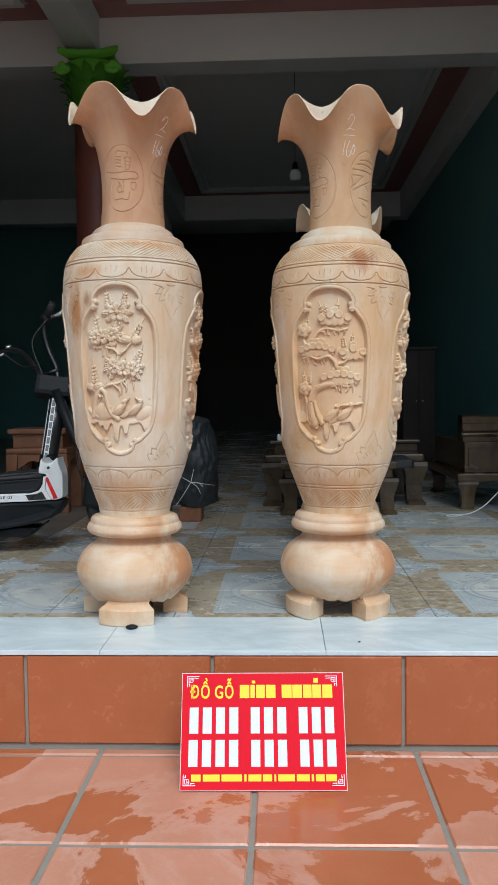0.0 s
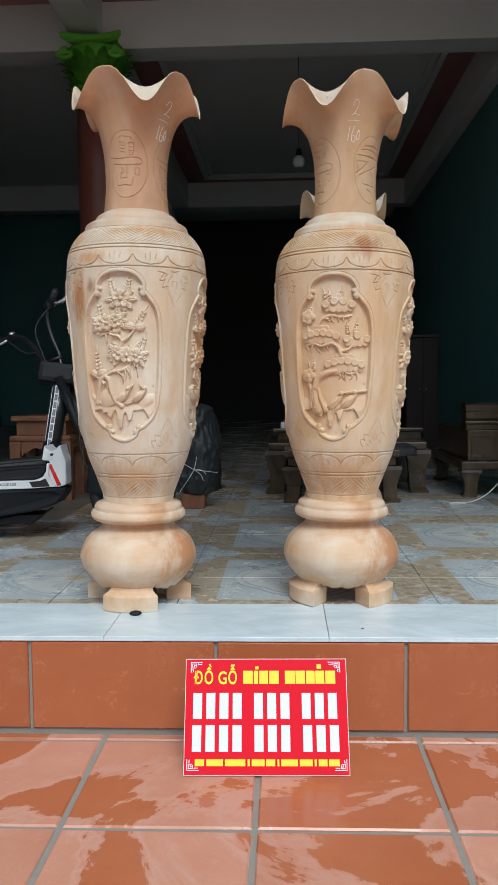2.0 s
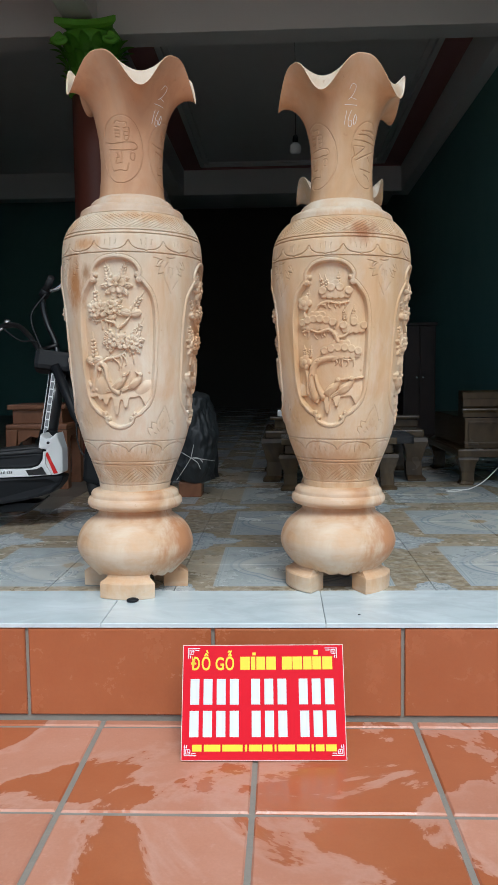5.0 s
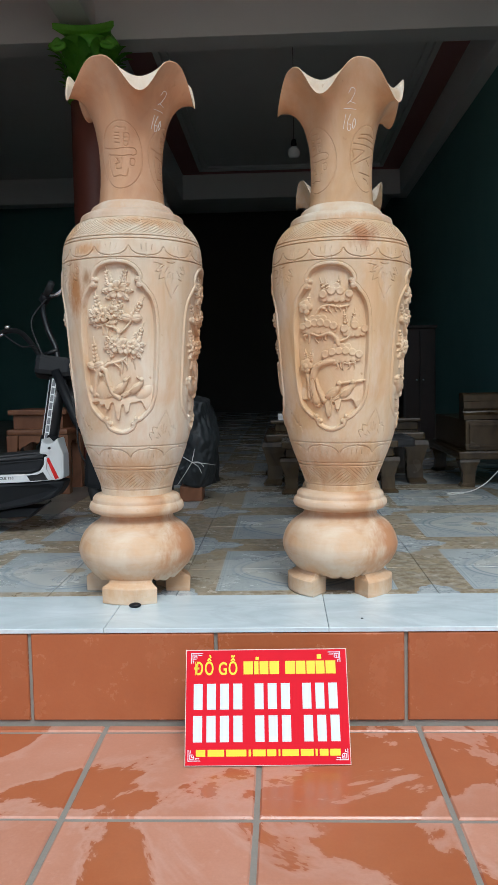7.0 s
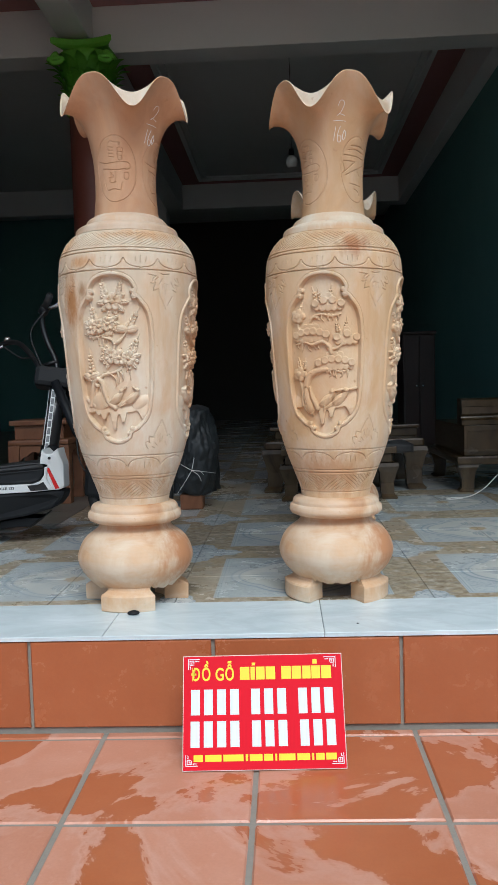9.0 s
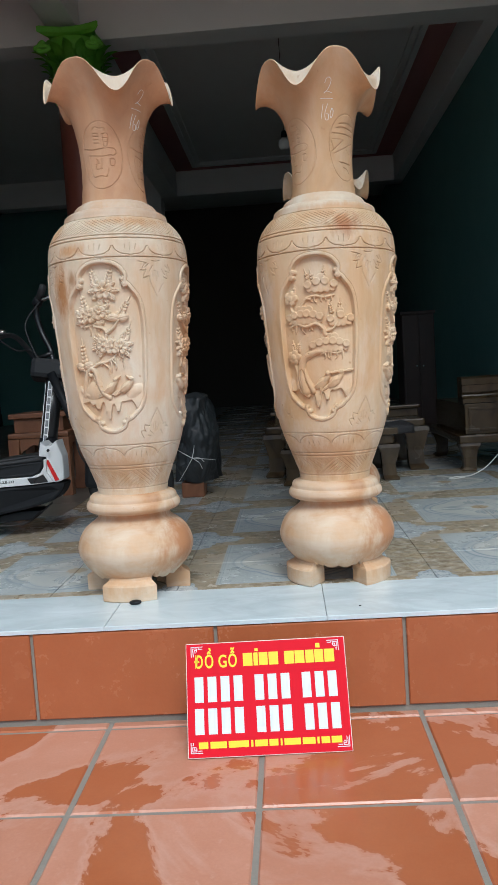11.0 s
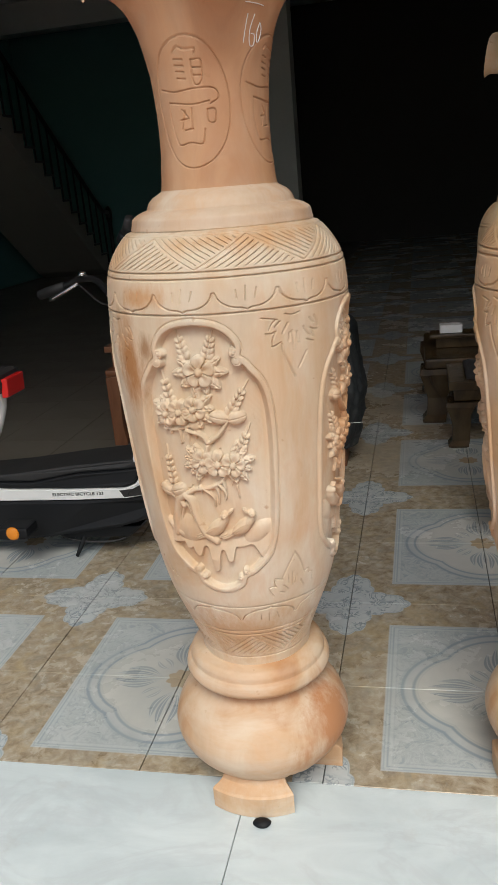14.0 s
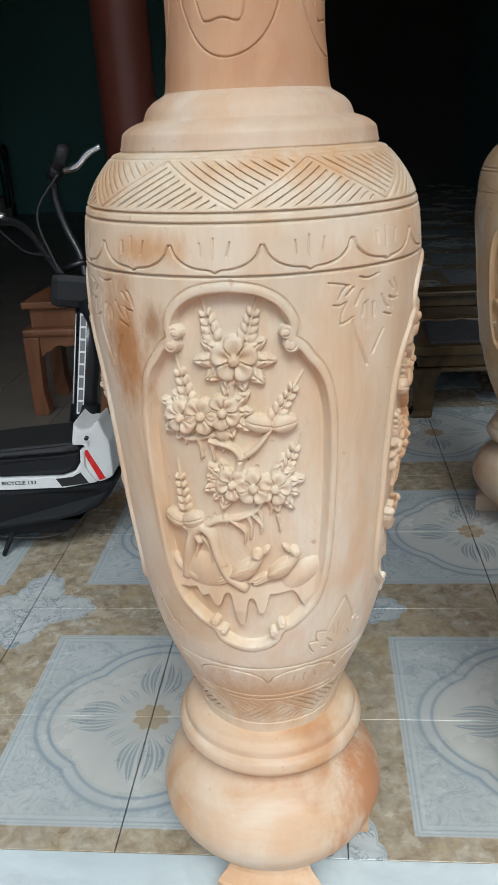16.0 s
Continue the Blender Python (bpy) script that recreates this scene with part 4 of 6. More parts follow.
TUFT_LOW = (((0.008, 0.062), (0.023, 0.039), (0.037, 0.012)), ((0.007, 0.0575), (-0.010, 0.029), (-0.020, 0.0095)), ((-0.018, 0.008), (-0.029, 0.011), (-0.037, 0.013)), ((-0.037, 0.012), (-0.038, 0.003), (-0.033, -0.007)), ((-0.034, -0.0055), (-0.042, -0.004), (-0.0495, -0.0055)),
            ((-0.0505, -0.006), (-0.047, -0.016), (-0.0395, -0.025)), ((-0.025, -0.0185), (-0.014, -0.022)), ((-0.0155, -0.0055), (-0.004, -0.0165)), ((-0.0045, 0.016), (-0.0025, -0.001)), ((0.0065, 0.020), (0.0075, -0.008)), ((0.017, 0.012), (0.013, -0.005)),
            ((0.037, 0.012), (0.046, 0.016), (0.050, 0.006)), ((0.050, 0.006), (0.060, 0.004), (0.062, -0.012)), ((0.028, -0.004), (0.036, -0.016)))


def vase_height(theta, z, panels, dense):
    """Depth of carving, in metres outwards, over the body."""
    H = np.zeros_like(theta)
    R0 = Relief(theta * RREF, z)
    P = 2 * math.pi * RREF
    # turned lines
    for zz, r, d in ((1.1385, 0.0024, 0.0050), (1.132, 0.0012, 0.0018), (1.0795, 0.0019, 0.0056), (1.0695, 0.0019, 0.0056), (1.0150, 0.0020, 0.0058), (0.471, 0.0017, 0.0042), (0.4085, 0.0016, 0.0038), (0.399, 0.0018, 0.0044), (0.336, 0.0016, 0.0040)):
        H -= d * np.clip(1 - np.abs(z - zz) / r, 0, 1) ** 0.8
    # plaited hatching in two belts
    for z0, z1, count, phase, gap in ((1.0825, 1.1305, 7, 0.011, 0.0158), (0.341, 0.394, 6, 0.35, 0.0225)):
        w = (z > z0) & (z < z1)
        v = (z[w] - z0) / (z1 - z0)
        per = P / count
        s = theta[w] * RREF + phase * per
        q = (s / per) % 1.0
        up = v < 1 - np.abs(2 * q - 1)
        c = np.where(up, (q - 0.5 * v) * per, (q + 0.5 * v) * per)
        near = np.abs(((c / gap) + 0.5) % 1.0 - 0.5) * gap * (0.72 if z0 > 1 else 0.43)
        edge = np.abs(v - (1 - np.abs(2 * q - 1))) * (z1 - z0) * 0.7
        tip = np.clip(np.minimum(v, 1 - v) / 0.10, 0, 1)
        wave = 0.0050 * np.clip(1 - near / 0.0013, 0, 1) ** 0.8 * tip
        H[w] -= np.maximum(wave * (edge > 0.0035), 0.0030 * np.clip(1 - edge / 0.0012, 0, 1))
    R0.h = H
    # lotus scallops: cupped petals with a nipped point, and three short strokes in each
    for z0, z1, count, sgn, phase in ((1.0185, 1.0555, 13, 1, 0.256), (0.432, 0.466, 9, -1, 0.1)):
        per = P / count
        for k in range(count):
            c = (k + 0.5 + phase) * per
            while c > math.radians(276) * RREF - per:
                c -= P
            if c < math.radians(-84) * RREF:
                continue
            arc = [(q, 0.10 * abs(q) / 0.13 if abs(q) < 0.13 else 0.10 + 0.80 * (1 - math.sqrt(max(0, 1 - ((abs(q) - 0.13) / 0.85) ** 2.2)))) for q in np.linspace(-0.97, 0.97, 25)]
            at = lambda q, v: (c + q * per / 2, z0 + v * (z1 - z0) if sgn > 0 else z1 - v * (z1 - z0))
            R0.cut([at(q, v) for q, v in arc], 0.0017, 0.0046)
            for off, l0, l1 in ((-0.30, 0.50, 0.85), (-0.04, 0.42, 0.98), (0.26, 0.50, 0.88)):
                R0.cut([at(off, l0), at(off * 1.15 + 0.03, l1)], 0.0012, 0.0032)
    # leaf tufts cut into the plain staves between the panels
    for k in range(4):
        c = (panels[0] + math.radians(40 + 90 * k) + math.pi) % (2 * math.pi) - math.pi
        c *= RREF
        for line in TUFT_TOP:
            R0.cut([(c + a, 0.965 + b) for a, b in line], 0.0014, 0.0040, True)
        for line in TUFT_LOW:
            R0.cut([(c + a, 0.515 + b) for a, b in line], 0.0014, 0.0036, True)
    H = R0.h
    # the four framed panels
    inside_any = np.zeros(theta.shape, int)
    zt = np.array([q[1] for q in FRAME_HALF])[::-1]
    wt = np.array([q[0] for q in FRAME_HALF])[::-1]
    order = np.argsort(zt, kind="stable")
    for k, (centre, motif, mirror) in enumerate(panels[1]):
        u = ((theta - centre + math.pi) % (2 * math.pi) - math.pi) * RREF * mirror + 0.003
        w = (np.abs(u) < 0.14) & (z > 0.49) & (z < 1.02)
        uu, zz = u[w], z[w]
        outline = [(a, b) for a, b in FRAME_HALF] + [(-a, b) for a, b in FRAME_HALF[::-1][1:]]
        F = Relief(uu, zz)
        sel, dist, run = F.line_distance([tuple(q)[:2] for q in curve([(a, b, 0) for a, b in outline], 3)], 0.02)
        d = np.full(uu.shape, 0.03)
        d[sel] = np.minimum(dist, 0.03)
        inner = np.abs(uu) < np.interp(zz, zt[order], wt[order])
        inner &= (zz > 0.5126) & (zz < 1.0045)
        sd = np.where(inner, d, -d)
        M = Relief(uu + 0.002, zz)
        motif(M)
        fade = np.clip((sd - 0.0040) / 0.004, 0, 1)
        chisel = 0.00010 * np.sin(uu * 310 + 9 * np.sin(zz * 37)) * np.sin(zz * 260 + 7 * np.sin(uu * 61))
        recess = (-0.0128 + chisel) * np.clip((sd - 0.0042) / 0.0032, 0, 1) ** 0.8
        roll = 0.0036 * np.clip(1 - np.abs(sd) ** 3 / 0.0052 ** 3, 0, 1) ** 0.6
        groove = -0.0022 * np.clip(1 - np.abs(sd + 0.0062) / 0.0017, 0, 1)
        add = recess + roll + groove + M.h * 1.42 * fade
        K = Relief(uu, zz)
        # scroll ends where the frame's pieces meet: a curled bead with an eye
        for a, b, r in ((0.0625, 0.9535, 0.0078), (0.0680, 0.9390, 0.0092), (0.0535, 0.5520, 0.0074), (0.0410, 0.5385, 0.0070)):
            for sg in (-1, 1):
                K.dome(sg * a, b, r, r, 0, 0.0058, -0.001, 0.35)
                K.cut([(sg * (a - r * 0.15 + r * 0.55 * math.cos(q)), b + r * 0.55 * math.sin(q)) for q in np.linspace(-2.2, 2.0, 12)], 0.0011, 0.0022)
        add = np.where(K.h > 0, np.maximum(add, K.h), add)
        H[w] = np.where(np.abs(sd) < 0.0125, np.where(inner | (d < 0.010), add, H[w]), np.where(inner, add, H[w]))
        flag = np.zeros(uu.shape, int)
        flag[inner & (d > 0.0062)] = k + 1
        inside_any[w] = np.maximum(inside_any[w], flag)
    return H, inside_any


def grid_object(name, xyz, faces_mask, material, parent, label="", closed=True):
    """A smooth mesh out of a grid of rows and columns, for the faces where the mask holds."""
    nr, nc = xyz.shape[:2]
    idx = np.arange(nr * nc).reshape(nr, nc)
    nxt = np.roll(idx, -1, axis=1)
    quads = np.stack([idx[:-1], nxt[:-1], nxt[1:], idx[1:]], axis=-1)[faces_mask]
    used, inv = np.unique(quads, return_inverse=True)
    verts = xyz.reshape(-1, 3)[used]
    quads = inv.reshape(-1, 4)
    me = bpy.data.meshes.new(name)
    me.vertices.add(len(verts))
    me.vertices.foreach_set("co", verts.astype(np.float32).ravel())
    me.loops.add(quads.size)
    me.loops.foreach_set("vertex_index", quads.astype(np.int32).ravel())
    me.polygons.add(len(quads))
    me.polygons.foreach_set("loop_start", np.arange(0, quads.size, 4, dtype=np.int32))
    me.update(calc_edges=True)
    me.validate()
    me.shade_smooth()
    me.materials.append(material)
    ob = new(name, me)
    ob.parent = parent
    if label:
        ob["label"] = label
    return ob


def columns(fine):
    """Angles round the body, closest together over the front and side panels."""
    runs = ((-84, -36, 0.45), (-36, 31, 0.17), (31, 56, 0.45), (56, 118, 0.36), (118, 276, 2.2))
    return np.radians(np.concatenate([np.linspace(a, b, int((b - a) / s * fine), endpoint=False) for a, b, s in runs]))


SEAL = (((-0.032, 0.088), (-0.024, 0.094), (-0.014, 0.090), (0.002, 0.089), (0.002, 0.082)), ((-0.032, 0.078), (-0.018, 0.076)), ((-0.032, 0.069), (-0.018, 0.067)), ((-0.031, 0.060), (-0.018, 0.058)), ((-0.030, 0.050), (-0.017, 0.048)), ((-0.005, 0.074), (0.010, 0.072), (0.008, 0.042), (-0.004, 0.041), (-0.005, 0.074)),
        ((-0.004, 0.063), (0.009, 0.062)), ((-0.003, 0.052), (0.008, 0.051)), ((-0.068, 0.038), (-0.039, 0.031), (-0.002, 0.033), (0.026, 0.031), (0.033, 0.017), (0.020, 0.009)), ((0.018, 0.013), (-0.010, 0.010), (-0.053, 0.016)), ((-0.053, 0.016), (-0.053, -0.013), (-0.044, -0.044), (-0.036, -0.050), (-0.018, -0.047), (0.002, -0.050), (0.008, -0.028)),
        ((-0.030, 0.004), (-0.020, -0.008)), ((-0.034, -0.012), (-0.018, -0.010)), ((-0.024, 0.002), (-0.032, -0.026)), ((-0.012, 0.004), (-0.014, -0.028)), ((-0.028, -0.028), (-0.012, -0.026)), ((0.014, 0.001), (0.026, 0.0), (0.025, -0.018), (0.014, -0.017), (0.014, 0.001)))
SEAL_LEAF = (((-0.019, 0.081), (0.010, 0.084), (0.035, 0.080)), ((-0.027, 0.069), (-0.003, 0.072), (0.040, 0.066)), ((-0.040, 0.054), (-0.003, 0.053), (0.045, 0.050)), ((-0.040, 0.037), (-0.003, 0.037)), ((-0.044, 0.0), (-0.025, 0.015), (-0.003, 0.034)),
             ((-0.034, -0.006), (-0.003, 0.010), (0.045, 0.032)), ((-0.044, 0.032), (-0.036, 0.006)), ((0.011, 0.010), (0.024, -0.004)), ((-0.019, -0.030), (0.029, -0.034)), ((-0.003, -0.046), (0.012, -0.050), (0.020, -0.062)))


def make_vase(x, y, turn, lean, motifs, base_turn, neck_turn, rim_turn, material, neck_material, collar_material, label, fine=1.0, chalk=None, rim_shift=0.0, leafy=False, short=0.0):
    """short: how far the shoulder and all above it sit lower than on the first vase."""
    def level(z):
        return squash(z) - short * np.clip((z - 0.32) / 0.76, 0, 1)

    v = thing("wooden_vase", x, y, FLOOR, 0, label, "vase", "carved floor vases")
    v.matrix_basis = pose(x, y, FLOOR, 0, lean, 0) @ pose(0, 0, 0, 0, 0, turn)
    # body
    cols = columns(fine)
    steps = ((0.312, 0.400, 0.0010), (0.400, 0.46, 0.0010), (0.46, 0.505, 0.0013), (0.505, 1.008, 0.00095), (1.008, 1.141, 0.00085))
    zs = np.concatenate([np.linspace(a, b, max(3, int((b - a) / s * fine)), endpoint=False) for a, b, s in steps] + [[1.141]])
    T, Z = np.meshgrid(cols, zs)
    c0 = math.radians(-2.8)
    panels = [(c0 + k * math.pi / 2, motifs[k % len(motifs)], 1 if k % 2 == 0 else -1) for k in (0, 1, 2, -1)]
    H, flag = vase_height(T, Z, (c0, panels), fine)
    wob = 0.0006 * np.sin(3 * T + 5 * Z) + 0.0005 * np.sin(7 * T - 11 * Z)
    rad = monotone(PROFILE, Z) + H + wob
    rad = rad * np.interp(Z, [0.32, 0.42, 0.9, 1.05, 1.141], [0.985, 0.975, 0.966, 0.966, 0.975])
    xyz = np.stack([rad * np.sin(T), -rad * np.cos(T), level(Z)], axis=-1)
    f = flag
    quad = np.minimum(np.minimum(f[:-1], np.roll(f, -1, 1)[:-1]), np.minimum(f[1:], np.roll(f, -1, 1)[1:]))
    body = grid_object("body", xyz, quad == 0, material, v)
    for k in range(4):
        if (quad == k + 1).any():
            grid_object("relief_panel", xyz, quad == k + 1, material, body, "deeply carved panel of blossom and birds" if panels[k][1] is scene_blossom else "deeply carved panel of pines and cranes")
    # collar of two turned rings
    nc = int(680 * fine)
    T1 = np.linspace(-math.pi, math.pi, nc, endpoint=False)
    T, Z = np.meshgrid(T1, np.linspace(1.1405, 1.2015, int(64 * fine) + 8))
    rad = monotone(NECK, np.maximum(Z, 1.141))
    grid_object("collar", np.stack([rad * np.sin(T), -rad * np.cos(T), level(Z)], axis=-1), np.ones((len(Z) - 1, nc), bool), collar_material, v, "pale turned collar")

    # neck with its ruffled mouth: outer face, rounded lip, inner face
    def mouth(T, run, valley=VALLEY, rise=LOBE):
        """Points of the flare, upright in the lobes and folded over in the valleys; run 0 at the neck, 1 at the lip."""
        lobe = np.cos(5 * (T - math.radians(rim_turn)) + 0.25 * np.sin(2 * T + rim_turn))
        lobe = 1 - (0.5 - 0.5 * lobe) ** 1.45
        va, lo = ([monotone([(q[0], q[i]) for q in t], run) for i in (1, 2)] for t in (valley, rise))
        r = va[0] + (lo[0] - va[0]) * lobe + 0.004 * run ** 2 * np.cos(2 * T + rim_turn)
        z = va[1] + (lo[1] - va[1]) * lobe - short + rim_shift * run + 0.006 * run * np.sin(T + rim_turn)
        return np.stack([r * np.sin(T), -r * np.cos(T), z], axis=-1)

    T, Z = np.meshgrid(T1, np.linspace(1.2016, 1.40, int(185 * fine), endpoint=False))
    def engraved(T, Z):
        """Depth of the seals cut round the neck."""
        N = Relief(np.zeros_like(T), Z)
        for k in range(4):
            c = math.radians(neck_turn + 90 * k)
            N.u = ((T - c + math.pi) % (2 * math.pi) - math.pi) * 0.095
            leaf = leafy and k % 2
            mid, half = (0.004, 0.054) if leaf else (-0.007 if leafy else -0.014, 0.065)
            N.cut([(mid + half * math.cos(a) * (1 - 0.05 * math.sin(2 * a)), 1.329 + 0.096 * math.sin(a)) for a in np.linspace(0, 2 * math.pi, 48)], 0.0013, 0.0032)
            for s in (SEAL_LEAF if leaf else SEAL):
                N.cut([(a, 1.318 + b * 0.98) for a, b in s], 0.0015 if leaf else 0.0013, 0.0040 if leaf else 0.0034, True)
        return N.h

    rad = monotone(NECK, Z) + engraved(T, Z)
    tube_face = np.stack([rad * np.sin(T), -rad * np.cos(T), level(Z)], axis=-1)
    T, run = np.meshgrid(T1, np.linspace(0, 1, int(110 * fine)))
    outer = mouth(T, run)
    cut = 1 + engraved(T, outer[..., 2] + short + 0.013) / np.hypot(outer[..., 0], outer[..., 1])
    outer = outer * np.stack([cut, cut, np.ones_like(cut)], axis=-1)
    along = np.gradient(outer, axis=0)
    inn = mouth(*np.meshgrid(T1, np.linspace(1, 0, int(110 * fine))), VALLEY_IN, LOBE_IN)
    lift = along[-1:] / np.linalg.norm(along[-1:], axis=-1, keepdims=True)
    lip = np.concatenate([outer[-1:] * 0.85 + inn[:1] * 0.15 + lift * 0.0018, (outer[-1:] + inn[:1]) / 2 + lift * 0.0026, outer[-1:] * 0.15 + inn[:1] * 0.85 + lift * 0.0018])
    deep = inn[-1:] * np.array([0.96, 0.96, 1]) - np.array([0, 0, 0.10])
    shell = np.concatenate([tube_face, outer, lip[:2]])
    lining = np.concatenate([lip[1:], inn, deep])
    # The paler wood stands in for light from above on this inner face.
    grid_object("mouth_lining", lining, np.ones((lining.shape[0] - 1, nc), bool), M_VASE_A, v, "inside of the ruffled mouth, light from above put in as paler wood")
    grid_object("neck", shell, np.ones((shell.shape[0] - 1, nc), bool), neck_material, v)
    bm = bmesh.new()
    ring = [bm.verts.new((0.084 * math.cos(a), 0.084 * math.sin(a), 1.292 - short)) for a in np.linspace(0, 2 * math.pi, 32, endpoint=False)]
    bm.faces.new(ring)
    part("throat", bm, neck_material, v)
    # turned foot
    nc = int(360 * fine)
    T1 = np.linspace(-math.pi, math.pi, nc, endpoint=False)
    for name, a, b in (("base_bulb", 0.058, 0.254), ("base_ring", 0.2541, 0.3213)):
        T, Z = np.meshgrid(T1, np.linspace(a, b, int(130 * fine)))
        rad = monotone(FOOTING, Z)
        z = Z.copy()
        if name == "base_bulb":
            q = ((T - math.radians(base_turn)) / (2 * math.pi / 3)) % 1.0
            q = np.abs(q - 0.5) * 2        # 1 at a foot, 0 midway
            low = np.clip(1 - (Z - a) / 0.03, 0, 1)
            z = z + low * np.where(q < 0.5, 0.004 - 0.006 * np.abs(np.sin(q * math.pi * 3)) + 0.014 * np.clip((q - 0.34) / 0.16, 0, 1) ** 2, 0.002)
        xyz = np.stack([rad * np.sin(T), -rad * np.cos(T), z], axis=-1)
        if name == "base_bulb":
            under = xyz[:1] * np.array([0.80, 0.80, 1]) + np.array([0, 0, 0.016])
            core = xyz[:1] * np.array([0.3, 0.3, 1]) + np.array([0, 0, 0.03])
            xyz = np.concatenate([core, under, xyz])
        grid_object(name, xyz, np.ones((xyz.shape[0] - 1, nc), bool), M_VASE_BASE, v)
    # three bracket feet
    for k in range(3):
        bm = bmesh.new()
        rows = ((0.0, 0.090, 0.161, 29.5), (0.003, 0.088, 0.1635, 30), (0.046, 0.088, 0.1645, 30), (0.0505, 0.089, 0.1615, 29.6), (0.0545, 0.089, 0.152, 28.5), (0.060, 0.089, 0.1415, 27.5), (0.068, 0.089, 0.1345, 27.5), (0.077, 0.090, 0.1375, 28.5), (0.088, 0.092, 0.1470, 31), (0.105, 0.096, 0.1570, 37))
        n = 12
        loops = []
        for z, r0, r1, half in rows:
            lo = []
            for r, sg in ((r1, 1), (r0, -1)):
                for j in range(n + 1):
                    a = math.radians(half) * (-1 + 2 * j / n) * sg
                    lo.append(bm.verts.new((r * math.sin(a), -r * math.cos(a), z)))
            loops.append(lo)
        m = len(loops[0])
        for q, r in zip(loops, loops[1:]):
            for j in range(m):
                bm.faces.new((q[j], q[(j + 1) % m], r[(j + 1) % m], r[j]))
        bm.faces.new(loops[0][::-1])
        bm.faces.new(loops[-1])
        bmesh.ops.recalc_face_normals(bm, faces=bm.faces)
        foot = part("foot", bm, M_VASE_BASE, v)
        foot.matrix_basis = pose(0, 0, 0, 0, 0, base_turn + 120 * k)
    # chalked figures on the neck
    if chalk is not None:
        strokes = {"chalk_two": [(-0.012, 0.030), (-0.004, 0.042), (0.008, 0.040), (0.010, 0.030), (0.0, 0.014), (-0.014, 0.006), (-0.004, 0.010), (0.018, 0.006)],
                   "chalk_rule": [(-0.028, -0.006), (0.0, -0.007), (0.024, -0.008)],
                   "chalk_one": [(-0.018, -0.020), (-0.028, -0.056)],
                   "chalk_six": [(0.002, -0.020), (-0.010, -0.042), (-0.008, -0.058), (0.004, -0.058), (0.006, -0.046), (-0.006, -0.044)],
                   "chalk_nought": [(0.022, -0.030), (0.014, -0.042), (0.016, -0.054), (0.024, -0.050), (0.028, -0.038), (0.022, -0.030), (0.018, -0.034)]}
        for nm, pts in strokes.items():
            line = []
            for a, b, _ in curve([(p, q, 0) for p, q in pts], 6):
                run = np.array([[0.36 + b * 5.6]])
                p = mouth(np.array([[math.radians(chalk) + a * 0.72 / 0.118]]), run)[0, 0]
                line.append((p[0] * 1.003, p[1] * 1.003, p[2]))
            part(nm, tube(line, 0.0008, 5), M_CHALK, v, "white chalk stroke")
    return v


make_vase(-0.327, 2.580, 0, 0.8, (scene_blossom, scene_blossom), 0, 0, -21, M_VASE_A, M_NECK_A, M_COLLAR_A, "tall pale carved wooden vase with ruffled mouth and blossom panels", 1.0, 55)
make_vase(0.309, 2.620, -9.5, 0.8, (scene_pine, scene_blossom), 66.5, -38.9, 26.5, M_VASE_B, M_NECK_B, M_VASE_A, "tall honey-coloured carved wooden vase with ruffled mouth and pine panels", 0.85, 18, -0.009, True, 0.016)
make_vase(0.400, 3.770, -30, 0.3, (scene_blossom, scene_pine), 20, -20, 34, M_VASE_B, M_VASE_B, M_VASE_A, "carved wooden vase standing behind the front pair", 0.4, short=0.055)

# ---- things on the steps and in the hall ----
def shifted(bm, x, y, z):
    bmesh.ops.translate(bm, vec=(-x, -y, -z), verts=bm.verts)
    return bm


def lettering(name, text, size, material, parent, m, depth=0.0004, squeeze=1.0, label="", bold=0.0):
    cu = bpy.data.curves.new(name, "FONT")
    cu.body, cu.size, cu.extrude, cu.offset = text, size, depth, bold
    cu.align_x, cu.align_y = "LEFT", "BOTTOM_BASELINE"
    tmp = bpy.data.objects.new("tmp", cu)
    scene.collection.objects.link(tmp)
    bpy.context.view_layer.update()
    me = bpy.data.meshes.new_from_object(tmp.evaluated_get(bpy.context.evaluated_depsgraph_get()))
    bpy.data.objects.remove(tmp)
    me.name = name
    me.materials.clear()
    me.materials.append(material)
    ob = new(name, me)
    ob.parent = parent
    ob.matrix_basis = m @ Matrix.Diagonal((squeeze, 1, 1, 1))
    if label:
        ob["label"] = label
    return ob


